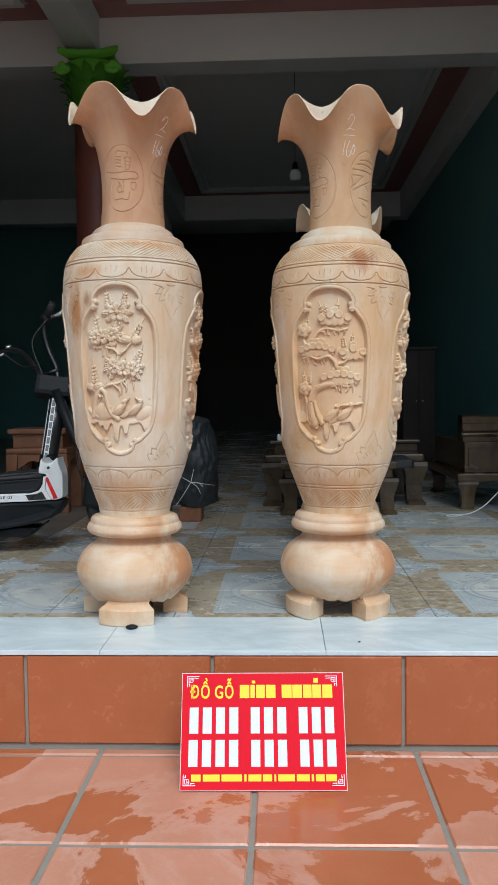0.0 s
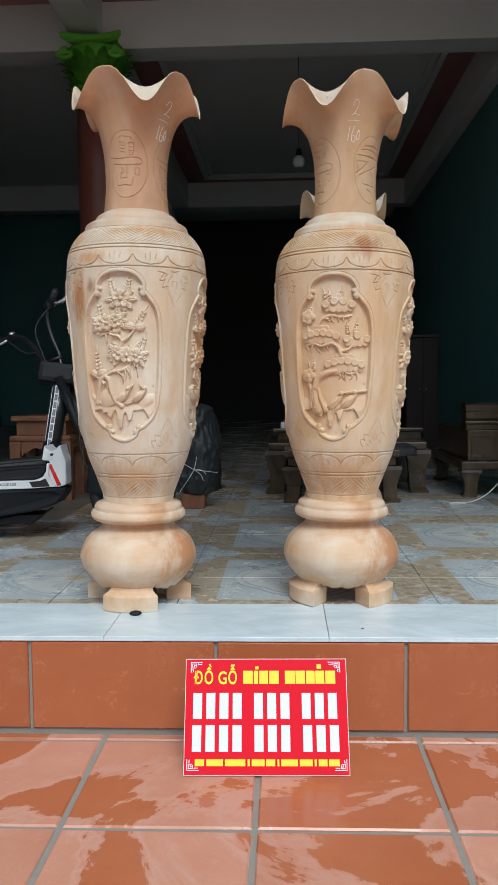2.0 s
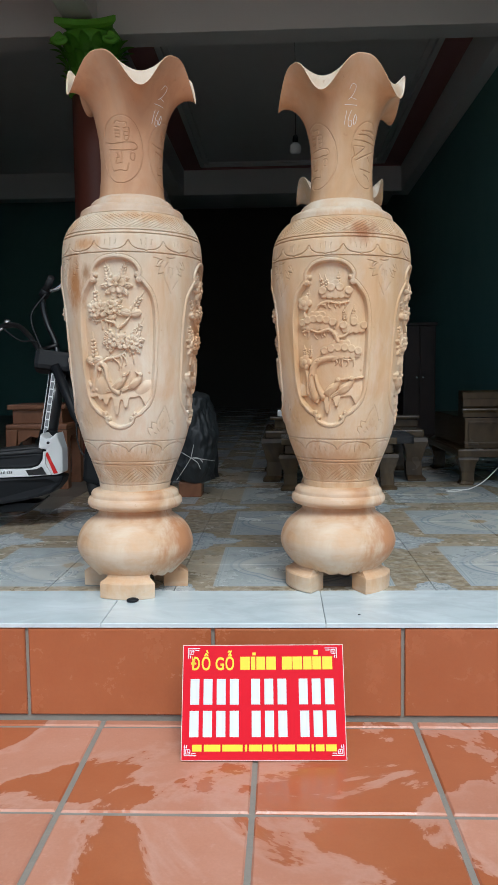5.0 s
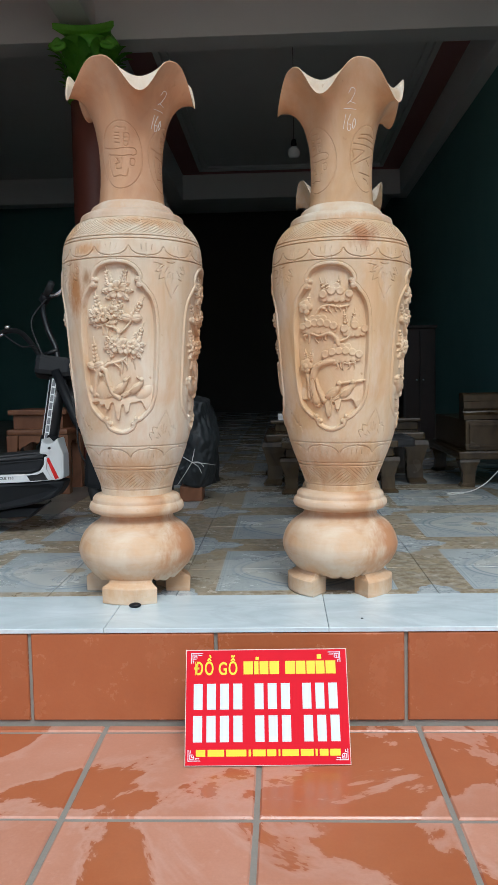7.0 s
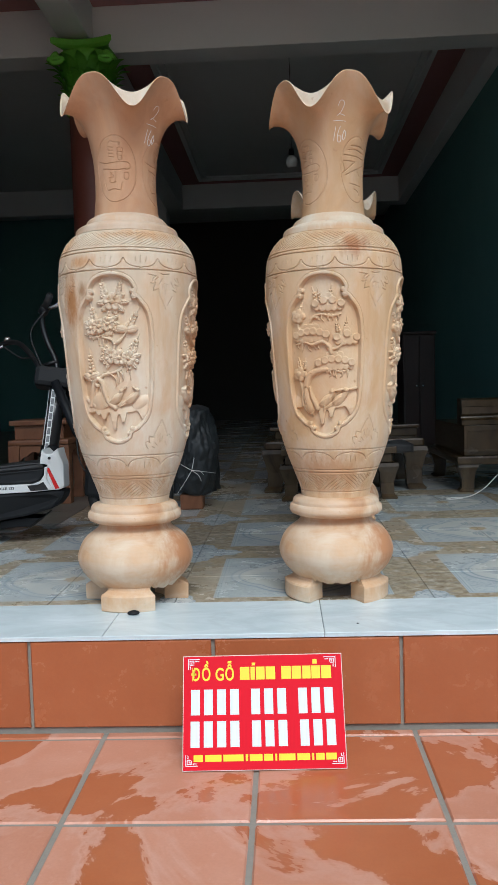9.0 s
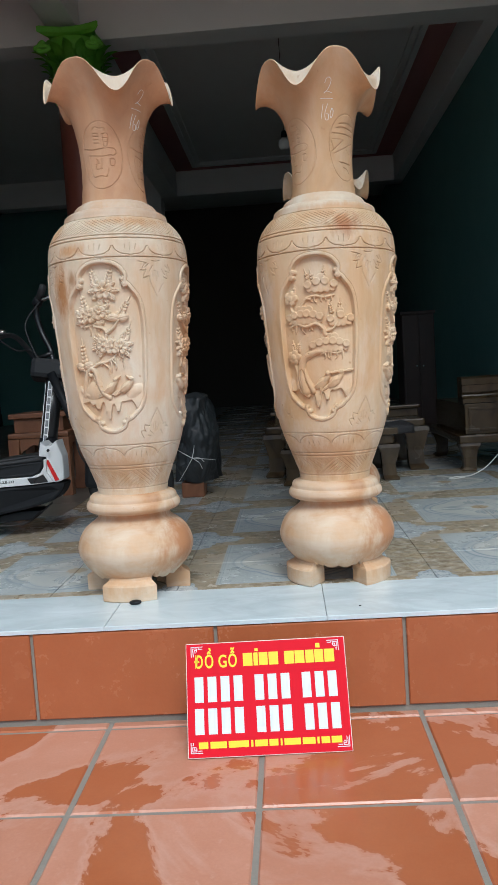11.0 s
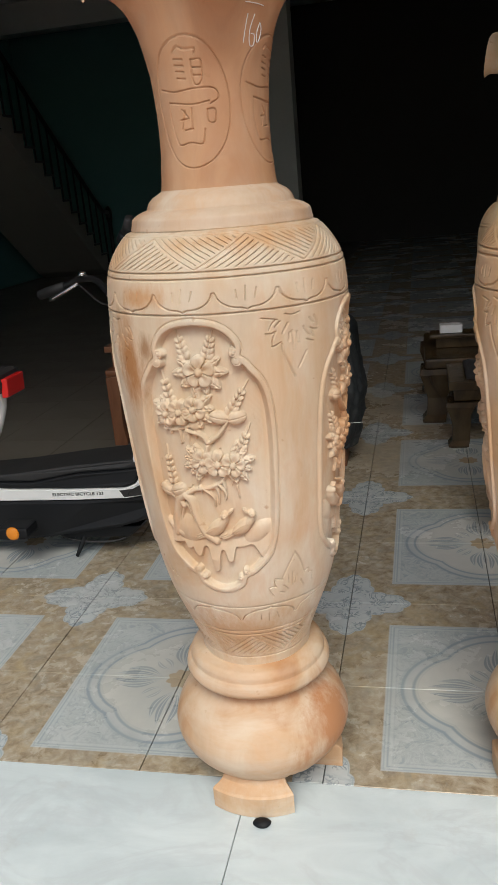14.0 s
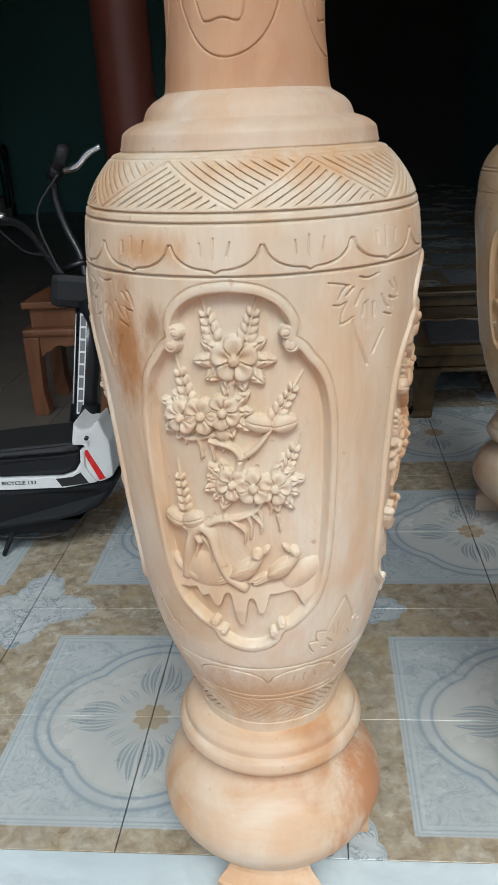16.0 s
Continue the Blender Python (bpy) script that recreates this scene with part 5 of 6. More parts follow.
def make_sign():
    """A printed board, seen from the front in its own x, z; the face looks to -y."""
    W, H = 0.402, 0.272
    s = thing("sign_board", 0.087, 1.972, 0.0, 0, "red sign board with yellow and white print on the yard tiles", "sign")
    s.matrix_basis = pose(0.087, 1.978, 0.004, -23.3, 0, 1.2)
    part("board", box(-W / 2, 0.0008, 0, W / 2, 0.005, H, 0.0006), M_SIGNEDGE, s, "white foam board edge")
    part("face", box(-W / 2 + 0.0016, 0, 0.0016, W / 2 - 0.0016, 0.0007, H - 0.0016), M_SIGNRED, s, "glossy red printed face")
    def px(x, y):      # layout units of the print: 960 wide, 690 high
        return (x - 470) / 880 * W, (660 - y) / 636 * H
    def bars(name, rows, material, h0, h1, lean=0.0):
        bm = bmesh.new()
        for a, b in rows:
            x0, z1 = px(a, h0)
            x1, z0 = px(b, h1)
            add_box(bm, x0, -0.0006, z0, x1, -0.0001, z1, 0.0)
        return part(name, bm, material, s)
    for a, letter in ((76, "\u0110"), (132, "\u1ed2"), (208, "G"), (262, "\u1ed6")):
        x0, z0 = px(a, 165)
        lettering("title_letter", letter, 0.0425, M_YELLOW, s, pose(x0, -0.0004, z0, 90, 0, 0), 0.0003, 0.74, "yellow capital letter", 0.0008)
    for a, b in ((346, 398), (404, 428), (434, 482), (488, 540), (574, 628), (632, 684), (690, 736), (740, 788), (794, 848)):
        bars("name_bar", [(a, b)], M_YELLOW, 92, 165)
    bars("accent_bar", [(412, 430)], M_YELLOW, 68, 84)
    bars("accent_bar", [(748, 772)], M_YELLOW, 56, 82)
    for top, groups in ((216, ((64, 4, 350), (394, 3, 608), (652, 3, 864))), (392, ((62, 4, 350), (396, 3, 610), (656, 3, 870)))):
        for a, n, b in groups:
            w = (b - a) / n
            for k in range(n):
                bars("number_bar", [(a + k * w + 11, a + (k + 1) * w - 12)], M_SIGNWHITE, top, top + 142)
    for a, b in ((90, 140), (152, 240), (250, 358), (370, 382), (392, 460), (468, 516), (528, 538), (548, 636), (646, 714), (724, 736), (746, 792), (800, 856)):
        bars("line_bar", [(a, b)], M_YELLOW, 574, 610)
    # fretwork in the corners
    for cx, cy, sx, sy in ((58, 42, 1, 1), (876, 42, -1, 1), (46, 634, 1, -1), (896, 634, -1, -1)):
        bm = bmesh.new()
        for a, b, c, d in ((0, 0, 66, 4), (0, 0, 4, 60), (8, 9, 34, 13), (8, 9, 12, 36), (18, 18, 30, 22), (18, 18, 22, 30), (30, 9, 34, 30), (8, 32, 30, 36), (40, 8, 44, 16), (44, 12, 62, 16), (8, 42, 16, 46), (12, 46, 16, 58)):
            p = px(cx + sx * a, cy + sy * b)
            q = px(cx + sx * c, cy + sy * d)
            add_box(bm, min(p[0], q[0]), -0.0006, min(p[1], q[1]), max(p[0], q[0]), -0.0001, max(p[1], q[1]))
        part("corner_fret", bm, M_SIGNWHITE, s)
    part("prop", prism([(-0.02, 0.0), (0.02, 0.0), (0.015, 0.20), (-0.015, 0.20)], 0.004, m=pose(0, 0.118, 0.052, 33, 0, 0)), M_SIGNEDGE, s)
    return s


make_sign()


def pebble(x, y, z, r, label):
    bm = bmesh.new()
    bmesh.ops.create_icosphere(bm, subdivisions=3, radius=r)
    for v in bm.verts:
        v.co *= 1 + 0.25 * noise.noise(v.co * 60 + Vector((x, y, 0)))
        v.co.z *= 0.55
        v.co.x *= 1.5
    ob = part("plastic_scrap", bm, M_BLACKPLASTIC, smooth=True)
    ob.matrix_basis = pose(x, y, z)
    return tagged(ob, label, "scrap")


pebble(-0.305, 2.402, FLOOR + 0.006, 0.012, "crumpled dark plastic scrap wedged at the vase foot")
pebble(0.345, 2.275, FLOOR + 0.0015, 0.0025, "tiny dark crumb on the marble edging")


def make_bicycle():
    O = (-1.15, 3.62, FLOOR)
    b = thing("electric_bicycle", *O, 0, "black and white electric bicycle with a red reflector stripe", "bicycle")
    def world(name, bm, mat, label="", smooth=True, parent=None):
        if parent is None:
            return part(name, shifted(bm, *O), mat, b, label, smooth)
        return part(name, shifted(bm, *O), mat, parent, label, smooth)
    axis = pose(-0.935, 3.60, 0)       # along the frame; x ahead, y away
    def body(outline, y0, y1, bevel):
        bm = prism(outline, y1 - y0, m=pose(0, y0, 0), bevel=bevel)
        for v in bm.verts:      # drawn in towards the front in plan
            v.co.y = 0.005 + (v.co.y - 0.005) * (1 - 0.55 * min(1, max(0, (v.co.x + 0.02) / 0.14)) ** 1.5)
        bmesh.ops.transform(bm, matrix=axis, verts=bm.verts)
        return bm
    # floor pan, running to the rear
    world("floor_pan", body([(-1.0, 0.40), (-0.70, 0.352), (-0.47, 0.344), (-0.32, 0.359), (-0.06, 0.398), (0.006, 0.414), (0.064, 0.430), (0.098, 0.466), (0.112, 0.503), (0.05, 0.505), (-0.16, 0.498), (-1.0, 0.492)], -0.088, 0.118, 0.012), M_BLACKPLASTIC, "black plastic lower shell", False)
    world("side_band", body([(-1.0, 0.4945), (-0.20, 0.5005), (-0.02, 0.506), (0.066, 0.510), (0.040, 0.560), (0.046, 0.612), (0.034, 0.614), (0.031, 0.578), (0.015, 0.553), (-0.022, 0.541), (-0.20, 0.538), (-0.45, 0.540), (-0.62, 0.550), (-0.80, 0.580), (-1.0, 0.62)], -0.091, 0.121, 0.004), M_WHITEPLASTIC, "white plastic side band", False)
    world("foot_deck", body([(-0.78, 0.560), (-0.62, 0.553), (-0.45, 0.543), (-0.20, 0.541), (-0.022, 0.544), (0.012, 0.557), (0.028, 0.580), (0.031, 0.606), (-0.02, 0.603), (-0.19, 0.592), (-0.36, 0.562), (-0.60, 0.566)], -0.086, 0.116, 0.006), M_BLACKPLASTIC, "black side of the foot deck", False)
    world("deck_mat", body([(-0.60, 0.5665), (-0.36, 0.5625), (-0.19, 0.5925), (-0.02, 0.6035), (0.028, 0.6065), (0.026, 0.634), (-0.02, 0.634), (-0.19, 0.620), (-0.43, 0.592), (-0.60, 0.580)], -0.074, 0.104, 0.008), M_RUBBER, "black rubber foot mat", False)
    world("badge_panel", body([(-0.041, 0.535), (-0.026, 0.511), (0.046, 0.513), (0.028, 0.548), (0.006, 0.538)], -0.0935, -0.0905, 0.0), M_BLACKPAINT, "", False)
    nose = world("nose_cover", body([(0.010, 0.626), (0.022, 0.692), (0.040, 0.668), (0.062, 0.668), (0.088, 0.694), (0.094, 0.660), (0.108, 0.622), (0.108, 0.515), (0.075, 0.505), (0.052, 0.512), (0.037, 0.570), (0.044, 0.622)], -0.080, 0.098, 0.013), M_WHITEPLASTIC, "white moulded nose cover", False)
    world("reflector_stripe", body([(0.040, 0.606), (0.051, 0.609), (0.088, 0.516), (0.073, 0.513)], -0.0835, -0.078, 0.0), M_RED, "red reflector stripe", False, nose)
    world("bolt", lathe([(0.006, -0.004), (0.006, 0.004)], 12, m=axis @ pose(0.060, -0.083, 0.652, 90, 0, 0)), M_BLACKPAINT)
    lettering("side_word", "ELECTRIC BICYCLE 133", 0.0150, M_BLACKPAINT, b, Matrix.Translation((-O[0], -O[1], -O[2])) @ axis @ pose(-0.286, -0.0915, 0.5155, 90, -1.2, 0), 0.0004, 1.22, "dark lettering on the white band", 0.0003)
    world("under_cover", body([(-0.30, 0.335), (-0.05, 0.345), (0.0, 0.385), (-0.10, 0.385), (-0.30, 0.350)], -0.05, 0.08, 0.01), M_BLACKPLASTIC, "black belly cover", False)
    # steering column, leaning away from the yard
    low, top = Vector((-0.925, 3.690, 0.660)), Vector((-0.892, 3.775, 0.985))
    world("steering_column", tube([low, low.lerp(top, 0.5), top], [0.037, 0.038, 0.040], 16), M_BLACKPAINT, "gloss black steering column")
    d = (top - low).normalized()
    side = Vector((0.25, -0.97, 0)).cross(d).normalized()
    face = side.cross(d).normalized()
    if face.y > 0:
        face = -face
    m = Matrix((side, d, face)).transposed().to_4x4()
    m.translation = low + d * 0.0 + face * 0.0355 + side * 0.015
    off = Matrix.Translation((-O[0], -O[1], -O[2]))
    bm = bmesh.new()
    add_box(bm, -0.010, 0.004, 0.001, 0.010, 0.292, 0.0045)
    ob = part("label_strip", bm, M_WHITEPLASTIC, b, "white strip with dark block marks")
    ob.matrix_basis = off @ m
    for k in range(8):
        y0 = 0.010 + k * 0.0352
        bm = bmesh.new()
        add_box(bm, -0.0065, y0, 0.0046, 0.0065, y0 + 0.029, 0.0052)
        part("strip_mark", bm, M_STRIPMARK, b, "grey block mark").matrix_basis = off @ m
    world("edge_line", tube([low + side * 0.036 + face * 0.012 + d * 0.01, low + side * 0.036 + face * 0.012 + d * 0.29], 0.0022, 6), M_WHITEPLASTIC, "thin white edge line")
    world("collar", tube([(-0.926, 3.685, 0.640), (-0.922, 3.698, 0.690)], [0.047, 0.042], 16), M_BLACKPLASTIC)
    # head box and fork
    head = box(-0.075, -0.065, -0.045, 0.095, 0.07, 0.05, 0.022)
    bmesh.ops.transform(head, matrix=pose(-0.925, 3.785, 1.0, -12, 8, 10), verts=head.verts)
    world("head_box", head, M_BLACKPLASTIC, "black plastic lamp and lock box", False)
    for k, dy in enumerate((-0.05, 0.05)):
        world("fork_leg", tube([(-0.895, 3.775 + dy, 0.99), (-0.80, 3.75 + dy, 0.76), (-0.70, 3.73 + dy, 0.62), (-0.585, 3.71 + dy, 0.475)], [0.021, 0.021, 0.016, 0.014], 12), M_BLACKPAINT if k else M_BLACKPLASTIC, "black suspension fork leg")
    flap = prism([(-0.055, -0.10), (0.05, -0.12), (0.06, 0.02), (0.02, 0.09), (-0.04, 0.06)], 0.12, m=pose(-0.715, 3.66, 0.56, 0, 0, 0), bevel=0.02)
    world("mud_flap", flap, M_BLACKPLASTIC, "black rubber mud flap", False)
    for wx, wy in ((-0.56, 3.70), (-1.86, 3.62)):
        wm = pose(wx, wy, 0.472, 90, 0, 0)
        ring = [(0.17 * math.cos(a), 0.17 * math.sin(a), 0) for a in np.linspace(0, 2 * math.pi, 40, endpoint=False)]
        bm = tube(ring, 0.03, 10, True)
        bmesh.ops.transform(bm, matrix=wm, verts=bm.verts)
        wheel = world("wheel", bm, M_RUBBER, "black rubber tyre on a spoked rim")
        bm = tube([(0.145 * math.cos(a), 0.145 * math.sin(a), 0) for a in np.linspace(0, 2 * math.pi, 36, endpoint=False)], 0.012, 8, True)
        for k in range(6):
            a = k * math.pi / 3
            tube([(0.02 * math.cos(a), 0.02 * math.sin(a), 0), (0.14 * math.cos(a), 0.14 * math.sin(a), 0)], 0.008, 6, bm=bm)
        lathe([(0.028, -0.03), (0.028, 0.03)], 16, bm)
        bmesh.ops.transform(bm, matrix=wm, verts=bm.verts)
        rim = part("rim", shifted(bm, *O), M_BLACKPAINT, wheel, "black cast rim", True)
    # handlebar, its grips and levers
    world("handlebar", tube(curve([(-1.30, 4.00, 1.158), (-1.20, 3.975, 1.188), (-1.12, 3.93, 1.180), (-1.04, 3.865, 1.115), (-0.985, 3.82, 1.05), (-0.95, 3.80, 1.03)], 6), 0.0125, 10), M_BLACKPAINT, "black curved handlebar tube")
    world("handlebar", tube(curve([(-0.90, 3.79, 1.03), (-0.915, 3.815, 1.10), (-0.955, 3.84, 1.18), (-0.978, 3.85, 1.27), (-0.965, 3.85, 1.33), (-0.945, 3.83, 1.345)], 6), 0.0125, 10), M_BLACKPAINT, "black curved handlebar tube")
    world("crossbar", tube([(-0.985, 3.82, 1.06), (-0.90, 3.80, 1.085)], 0.011, 10), M_BLACKPAINT, "black cross bar")
    world("grip", tube([(-0.965, 3.85, 1.33), (-0.935, 3.81, 1.365), (-0.915, 3.785, 1.392)], [0.016, 0.0175, 0.016], 14), M_RUBBER, "black rubber grip")
    world("grip", tube([(-1.28, 3.995, 1.163), (-1.34, 4.01, 1.148), (-1.40, 4.02, 1.134)], [0.018, 0.020, 0.018], 14), M_RUBBER, "black rubber grip")
    world("switch_box", tube([(-0.975, 3.852, 1.315), (-0.955, 3.84, 1.342)], 0.023, 12), M_BLACKPLASTIC)
    world("brake_lever", tube(curve([(-0.93, 3.81, 1.335), (-0.885, 3.79, 1.345), (-0.85, 3.785, 1.375), (-0.812, 3.78, 1.392)], 5), [0.011] * 6 + [0.0095] * 6 + [0.008] * 4, 8), M_CHROME, "bright metal brake lever")
    world("brake_lever", tube(curve([(-1.21, 3.96, 1.175), (-1.26, 3.955, 1.150), (-1.33, 3.96, 1.120)], 5), 0.007, 8), M_CHROME, "bright metal brake lever")
    world("bell", lathe([(0.004, 0), (0.018, 0.003), (0.016, 0.014), (0.006, 0.02)], 14, m=pose(-1.19, 3.965, 1.198)), M_CHROME)
    for k, pts in enumerate(([(-0.95, 3.83, 1.33), (-1.02, 3.80, 1.22), (-0.97, 3.76, 1.08), (-0.93, 3.74, 1.0)], [(-1.21, 3.965, 1.17), (-1.10, 3.88, 1.11), (-1.0, 3.80, 1.10), (-0.93, 3.75, 1.02)], [(-0.86, 3.74, 0.95), (-0.80, 3.69, 0.80), (-0.78, 3.67, 0.62), (-0.70, 3.68, 0.5)], [(-1.28, 3.56, 0.39), (-1.2, 3.55, 0.335), (-1.02, 3.56, 0.33), (-0.90, 3.60, 0.41)])):
        world("cable", tube(curve(pts, 8), 0.004, 6), M_RUBBER, "thin black cable")
    world("stand_bracket", tube([(-1.15, 3.57, 0.375), (-1.15, 3.56, 0.345), (-1.17, 3.54, 0.30), (-1.18, 3.53, FLOOR + 0.006)], [0.014, 0.011, 0.008, 0.006], 8), M_BLACKPLASTIC, "black kick stand")
    # pedal with its orange reflector, saddle
    pedal = world("pedal", body([(-0.445, 0.415), (-0.335, 0.415), (-0.335, 0.450), (-0.445, 0.450)], -0.215, -0.135, 0.008), M_BLACKPLASTIC, "black plastic pedal", False)
    part("pedal_reflector", shifted(lathe([(0.022, -0.006), (0.024, 0.0), (0.018, 0.005)], 20, m=axis @ pose(-0.388, -0.2155, 0.432, 90, 0, 0)), *O), M_ORANGE, pedal, "orange pedal reflector", True)
    seat = box(-0.16, -0.09, -0.035, 0.13, 0.09, 0.04, 0.03)
    bmesh.ops.transform(seat, matrix=pose(-1.49, 3.62, 0.905, 0, 4, 0), verts=seat.verts)
    sad = world("saddle", seat, M_RUBBER, "black padded saddle", False)
    part("saddle_reflector", shifted(prism([(-0.012, -0.035), (0.012, -0.03), (0.008, 0.035), (-0.018, 0.03)], 0.12, m=pose(-1.352, 3.56, 0.885, 0, 8, 0), bevel=0.005), *O), M_RED, sad, "red reflector end")
    world("seat_post", tube(curve([(-1.41, 3.62, 0.88), (-1.42, 3.62, 0.80), (-1.48, 3.62, 0.68), (-1.60, 3.62, 0.55)], 6), 0.022, 12), M_WHITEPLASTIC, "white painted seat tube")
    return b


make_bicycle()


def make_stool():
    """A tall square stool with a stepped top, an arched apron and square legs."""
    s = thing("wooden_stool", -1.32, 4.95, FLOOR, 0, "reddish wooden stool with stepped top and arched apron", "stool")
    w = 0.185
    part("top_board", box(-w + 0.01, -w + 0.01, 0.475, w - 0.01, w - 0.01, 0.505, 0.006), M_REDWOOD, s)
    part("waist", box(-w + 0.035, -w + 0.035, 0.390, w - 0.035, w - 0.035, 0.4745, 0.004), M_REDWOOD, s)
    part("shoulder", box(-w, -w, 0.355, w, w, 0.3895, 0.012), M_REDWOOD, s)
    for sx in (-1, 1):
        for sy in (-1, 1):
            leg = [(-0.036, 0.0), (0.030, 0.0), (0.034, 0.02), (0.022, 0.10), (0.026, 0.25), (0.036, 0.3545), (-0.036, 0.3545)]
            bm = prism([(sx * -a, b) for a, b in leg], 0.07, m=pose(sx * (w - 0.036), sy * (w - 0.036) - 0.035, 0), bevel=0.005)
            part("leg", bm, M_REDWOOD, s)
    arch = [(-w + 0.07, 0.354)] + [(-w + 0.07 + (2 * w - 0.14) * k / 12, 0.265 + 0.055 * math.sin(math.pi * k / 12) ** 0.6 - 0.012 * math.sin(3 * math.pi * k / 12) ** 2) for k in range(13)] + [(w - 0.07, 0.354)]
    for k in range(4):
        part("apron", prism(arch, 0.02, m=pose(0, 0, 0, 0, 0, 90 * k) @ pose(0, -w + 0.012, 0), bevel=0.0), M_REDWOOD, s)
    return s


make_stool()


def make_bundle():
    """Something tall wrapped in tarpaulin, tied with white string, on a wooden block."""
    s = thing("wrapped_bundle", -0.335, 4.47, FLOOR, 0, "grey-black tarpaulin bundle tied with white string on a wooden block", "bundle")
    part("block", box(-0.095, -0.06, 0, 0.03, 0.08, 0.085, 0.008), M_REDWOOD, s, "pale worn wooden block")
    rows, cols = 70, 110
    T, Z = np.meshgrid(np.linspace(-math.pi, math.pi, cols, endpoint=False), np.linspace(0, 1, rows))
    prof = np.interp(Z, [0, 0.04, 0.2, 0.38, 0.5, 0.75, 0.93, 1.0], [0.06, 0.105, 0.135, 0.118, 0.13, 0.12, 0.085, 0.01])
    xs = prof * np.sin(T) * 0.80
    ys = -prof * np.cos(T) * 1.0
    z = 0.075 + 0.50 * Z
    crease = np.zeros_like(T)
    for i in range(rows):
        for j in range(cols):
            p = Vector((xs[i, j] * 9, ys[i, j] * 9, z[i, j] * 4.5))
            crease[i, j] = 0.042 * noise.noise(p) + 0.026 * abs(noise.noise(p * 2.2)) - 0.016 * abs(noise.noise(p * 4.0 + Vector((3, 1, 2))))
    f = 1 + crease / np.maximum(prof, 0.03)
    xyz = np.stack([xs * f, ys * f, z + crease * 0.4], axis=-1)
    grid_object("tarpaulin", xyz, np.ones((rows - 1, cols), bool), M_TARP, s)
    knot = Vector((-0.015, -0.137, 0.225))
    for k, pts in enumerate(([(-0.10, -0.09, 0.10), (-0.05, -0.128, 0.17), knot], [(-0.115, -0.06, 0.275), (-0.06, -0.125, 0.25), knot], [knot, (0.0, -0.133, 0.30), (-0.005, -0.125, 0.36)], [knot, (0.05, -0.118, 0.215), (0.105, -0.06, 0.20)], [knot, (0.02, -0.14, 0.20), (0.035, -0.135, 0.165)], [knot, (0.025, -0.145, 0.225), (0.05, -0.14, 0.20)])):
        part("string", tube(curve(pts, 6), 0.0016, 6), M_STRING, s, "white plastic string")
    return s


make_bundle()


def cabriole(x, y, sx, sy, h, w, mat, parent):
    """A thick bowed leg with an outcurved foot."""
    rows = ((0.0, w * 0.62, 0.10), (0.05, w * 0.66, 0.10), (0.14, w * 0.56, 0.02), (0.45, w * 0.56, 0.0), (0.75, w * 0.72, 0.04), (0.9, w * 0.9, 0.03), (1.0, w * 0.9, 0.0))
    bm = bmesh.new()
    loops = []
    for f, half, out in rows:
        cx, cy = x + sx * out * w, y + sy * out * w
        loops.append([bm.verts.new((cx + a * half * 0.5, cy + b * half * 0.5, f * h)) for a, b in ((-1, -1), (1, -1), (1, 1), (-1, 1))])
    for q, r in zip(loops, loops[1:]):
        for k in range(4):
            bm.faces.new((q[k], q[(k + 1) % 4], r[(k + 1) % 4], r[k]))
    bm.faces.new(loops[0][::-1])
    bm.faces.new(loops[-1])
    bmesh.ops.bevel(bm, geom=[e for e in bm.edges if abs(e.verts[0].co.z - e.verts[1].co.z) > 1e-4], offset=0.006, segments=2, affect="EDGES")
    return part("leg", bm, mat, parent)


def make_daybed(name, x, y, wx, wy, heights, label, category):
    """Heavy carved seat: bowed legs, a rail in plastic film, a panelled box and a rolled top."""
    leg_h, rail_h, panel_h, top_h = heights
    s = thing(name, x, y, FLOOR, 0, label, category)
    hx, hy = wx / 2, wy / 2
    for sx in (-1, 1):
        for sy in (-1, 1):
            cabriole(sx * (hx - 0.07), sy * (hy - 0.07), sx, sy, leg_h, 0.13, M_DARKWOOD, s)
    part("rail", box(-hx, -hy, leg_h + 0.0005, hx, hy, rail_h, 0.010), M_DARKWOOD, s)
    box_part = part("panel_box", box(-hx + 0.05, -hy + 0.05, rail_h + 0.0005, hx - 0.02, hy - 0.02, panel_h, 0.004), M_DARKWOOD, s)
    n = 3
    for k in range(n):
        a, b = -hx + 0.07 + k * (wx - 0.1) / n, -hx + 0.05 + (k + 1) * (wx - 0.1) / n
        bm = bmesh.new()
        for q in ((a, rail_h + 0.02, b, rail_h + 0.035), (a, panel_h - 0.035, b, panel_h - 0.02), (a, rail_h + 0.036, a + 0.015, panel_h - 0.036), (b - 0.015, rail_h + 0.036, b, panel_h - 0.036)):
            add_box(bm, q[0], -hy + 0.040, q[1], q[2], -hy + 0.0495, q[3], 0.002)
        part("panel_frame", bm, M_DARKWOOD, box_part)
    d = top_h - panel_h
    outline = [(0.0, 0.0), (-0.035, 0.004), (-0.04, 0.03), (-0.015, 0.045), (-0.010, 0.055), (-0.030, 0.07), (-0.032, 0.5 * d + 0.03), (-0.005, 0.62 * d), (0.0, 0.66 * d), (-0.02, 0.70 * d), (-0.02, 0.93 * d), (0.01, d), (0.10, d), (0.10, 0.0)]
    bm = prism(outline, wx - 0.06, m=pose(hx - 0.02, -hy + 0.085, panel_h + 0.0005, 0, 0, 90), bevel=0.0)
    part("back_rail", bm, M_DARKWOOD, s)
    return s


make_daybed("carved_daybed", 1.66, 5.30, 0.98, 0.98, (0.165, 0.215, 0.395, 0.555), "dark lacquered carved wooden daybed wrapped in clear film", "bench")


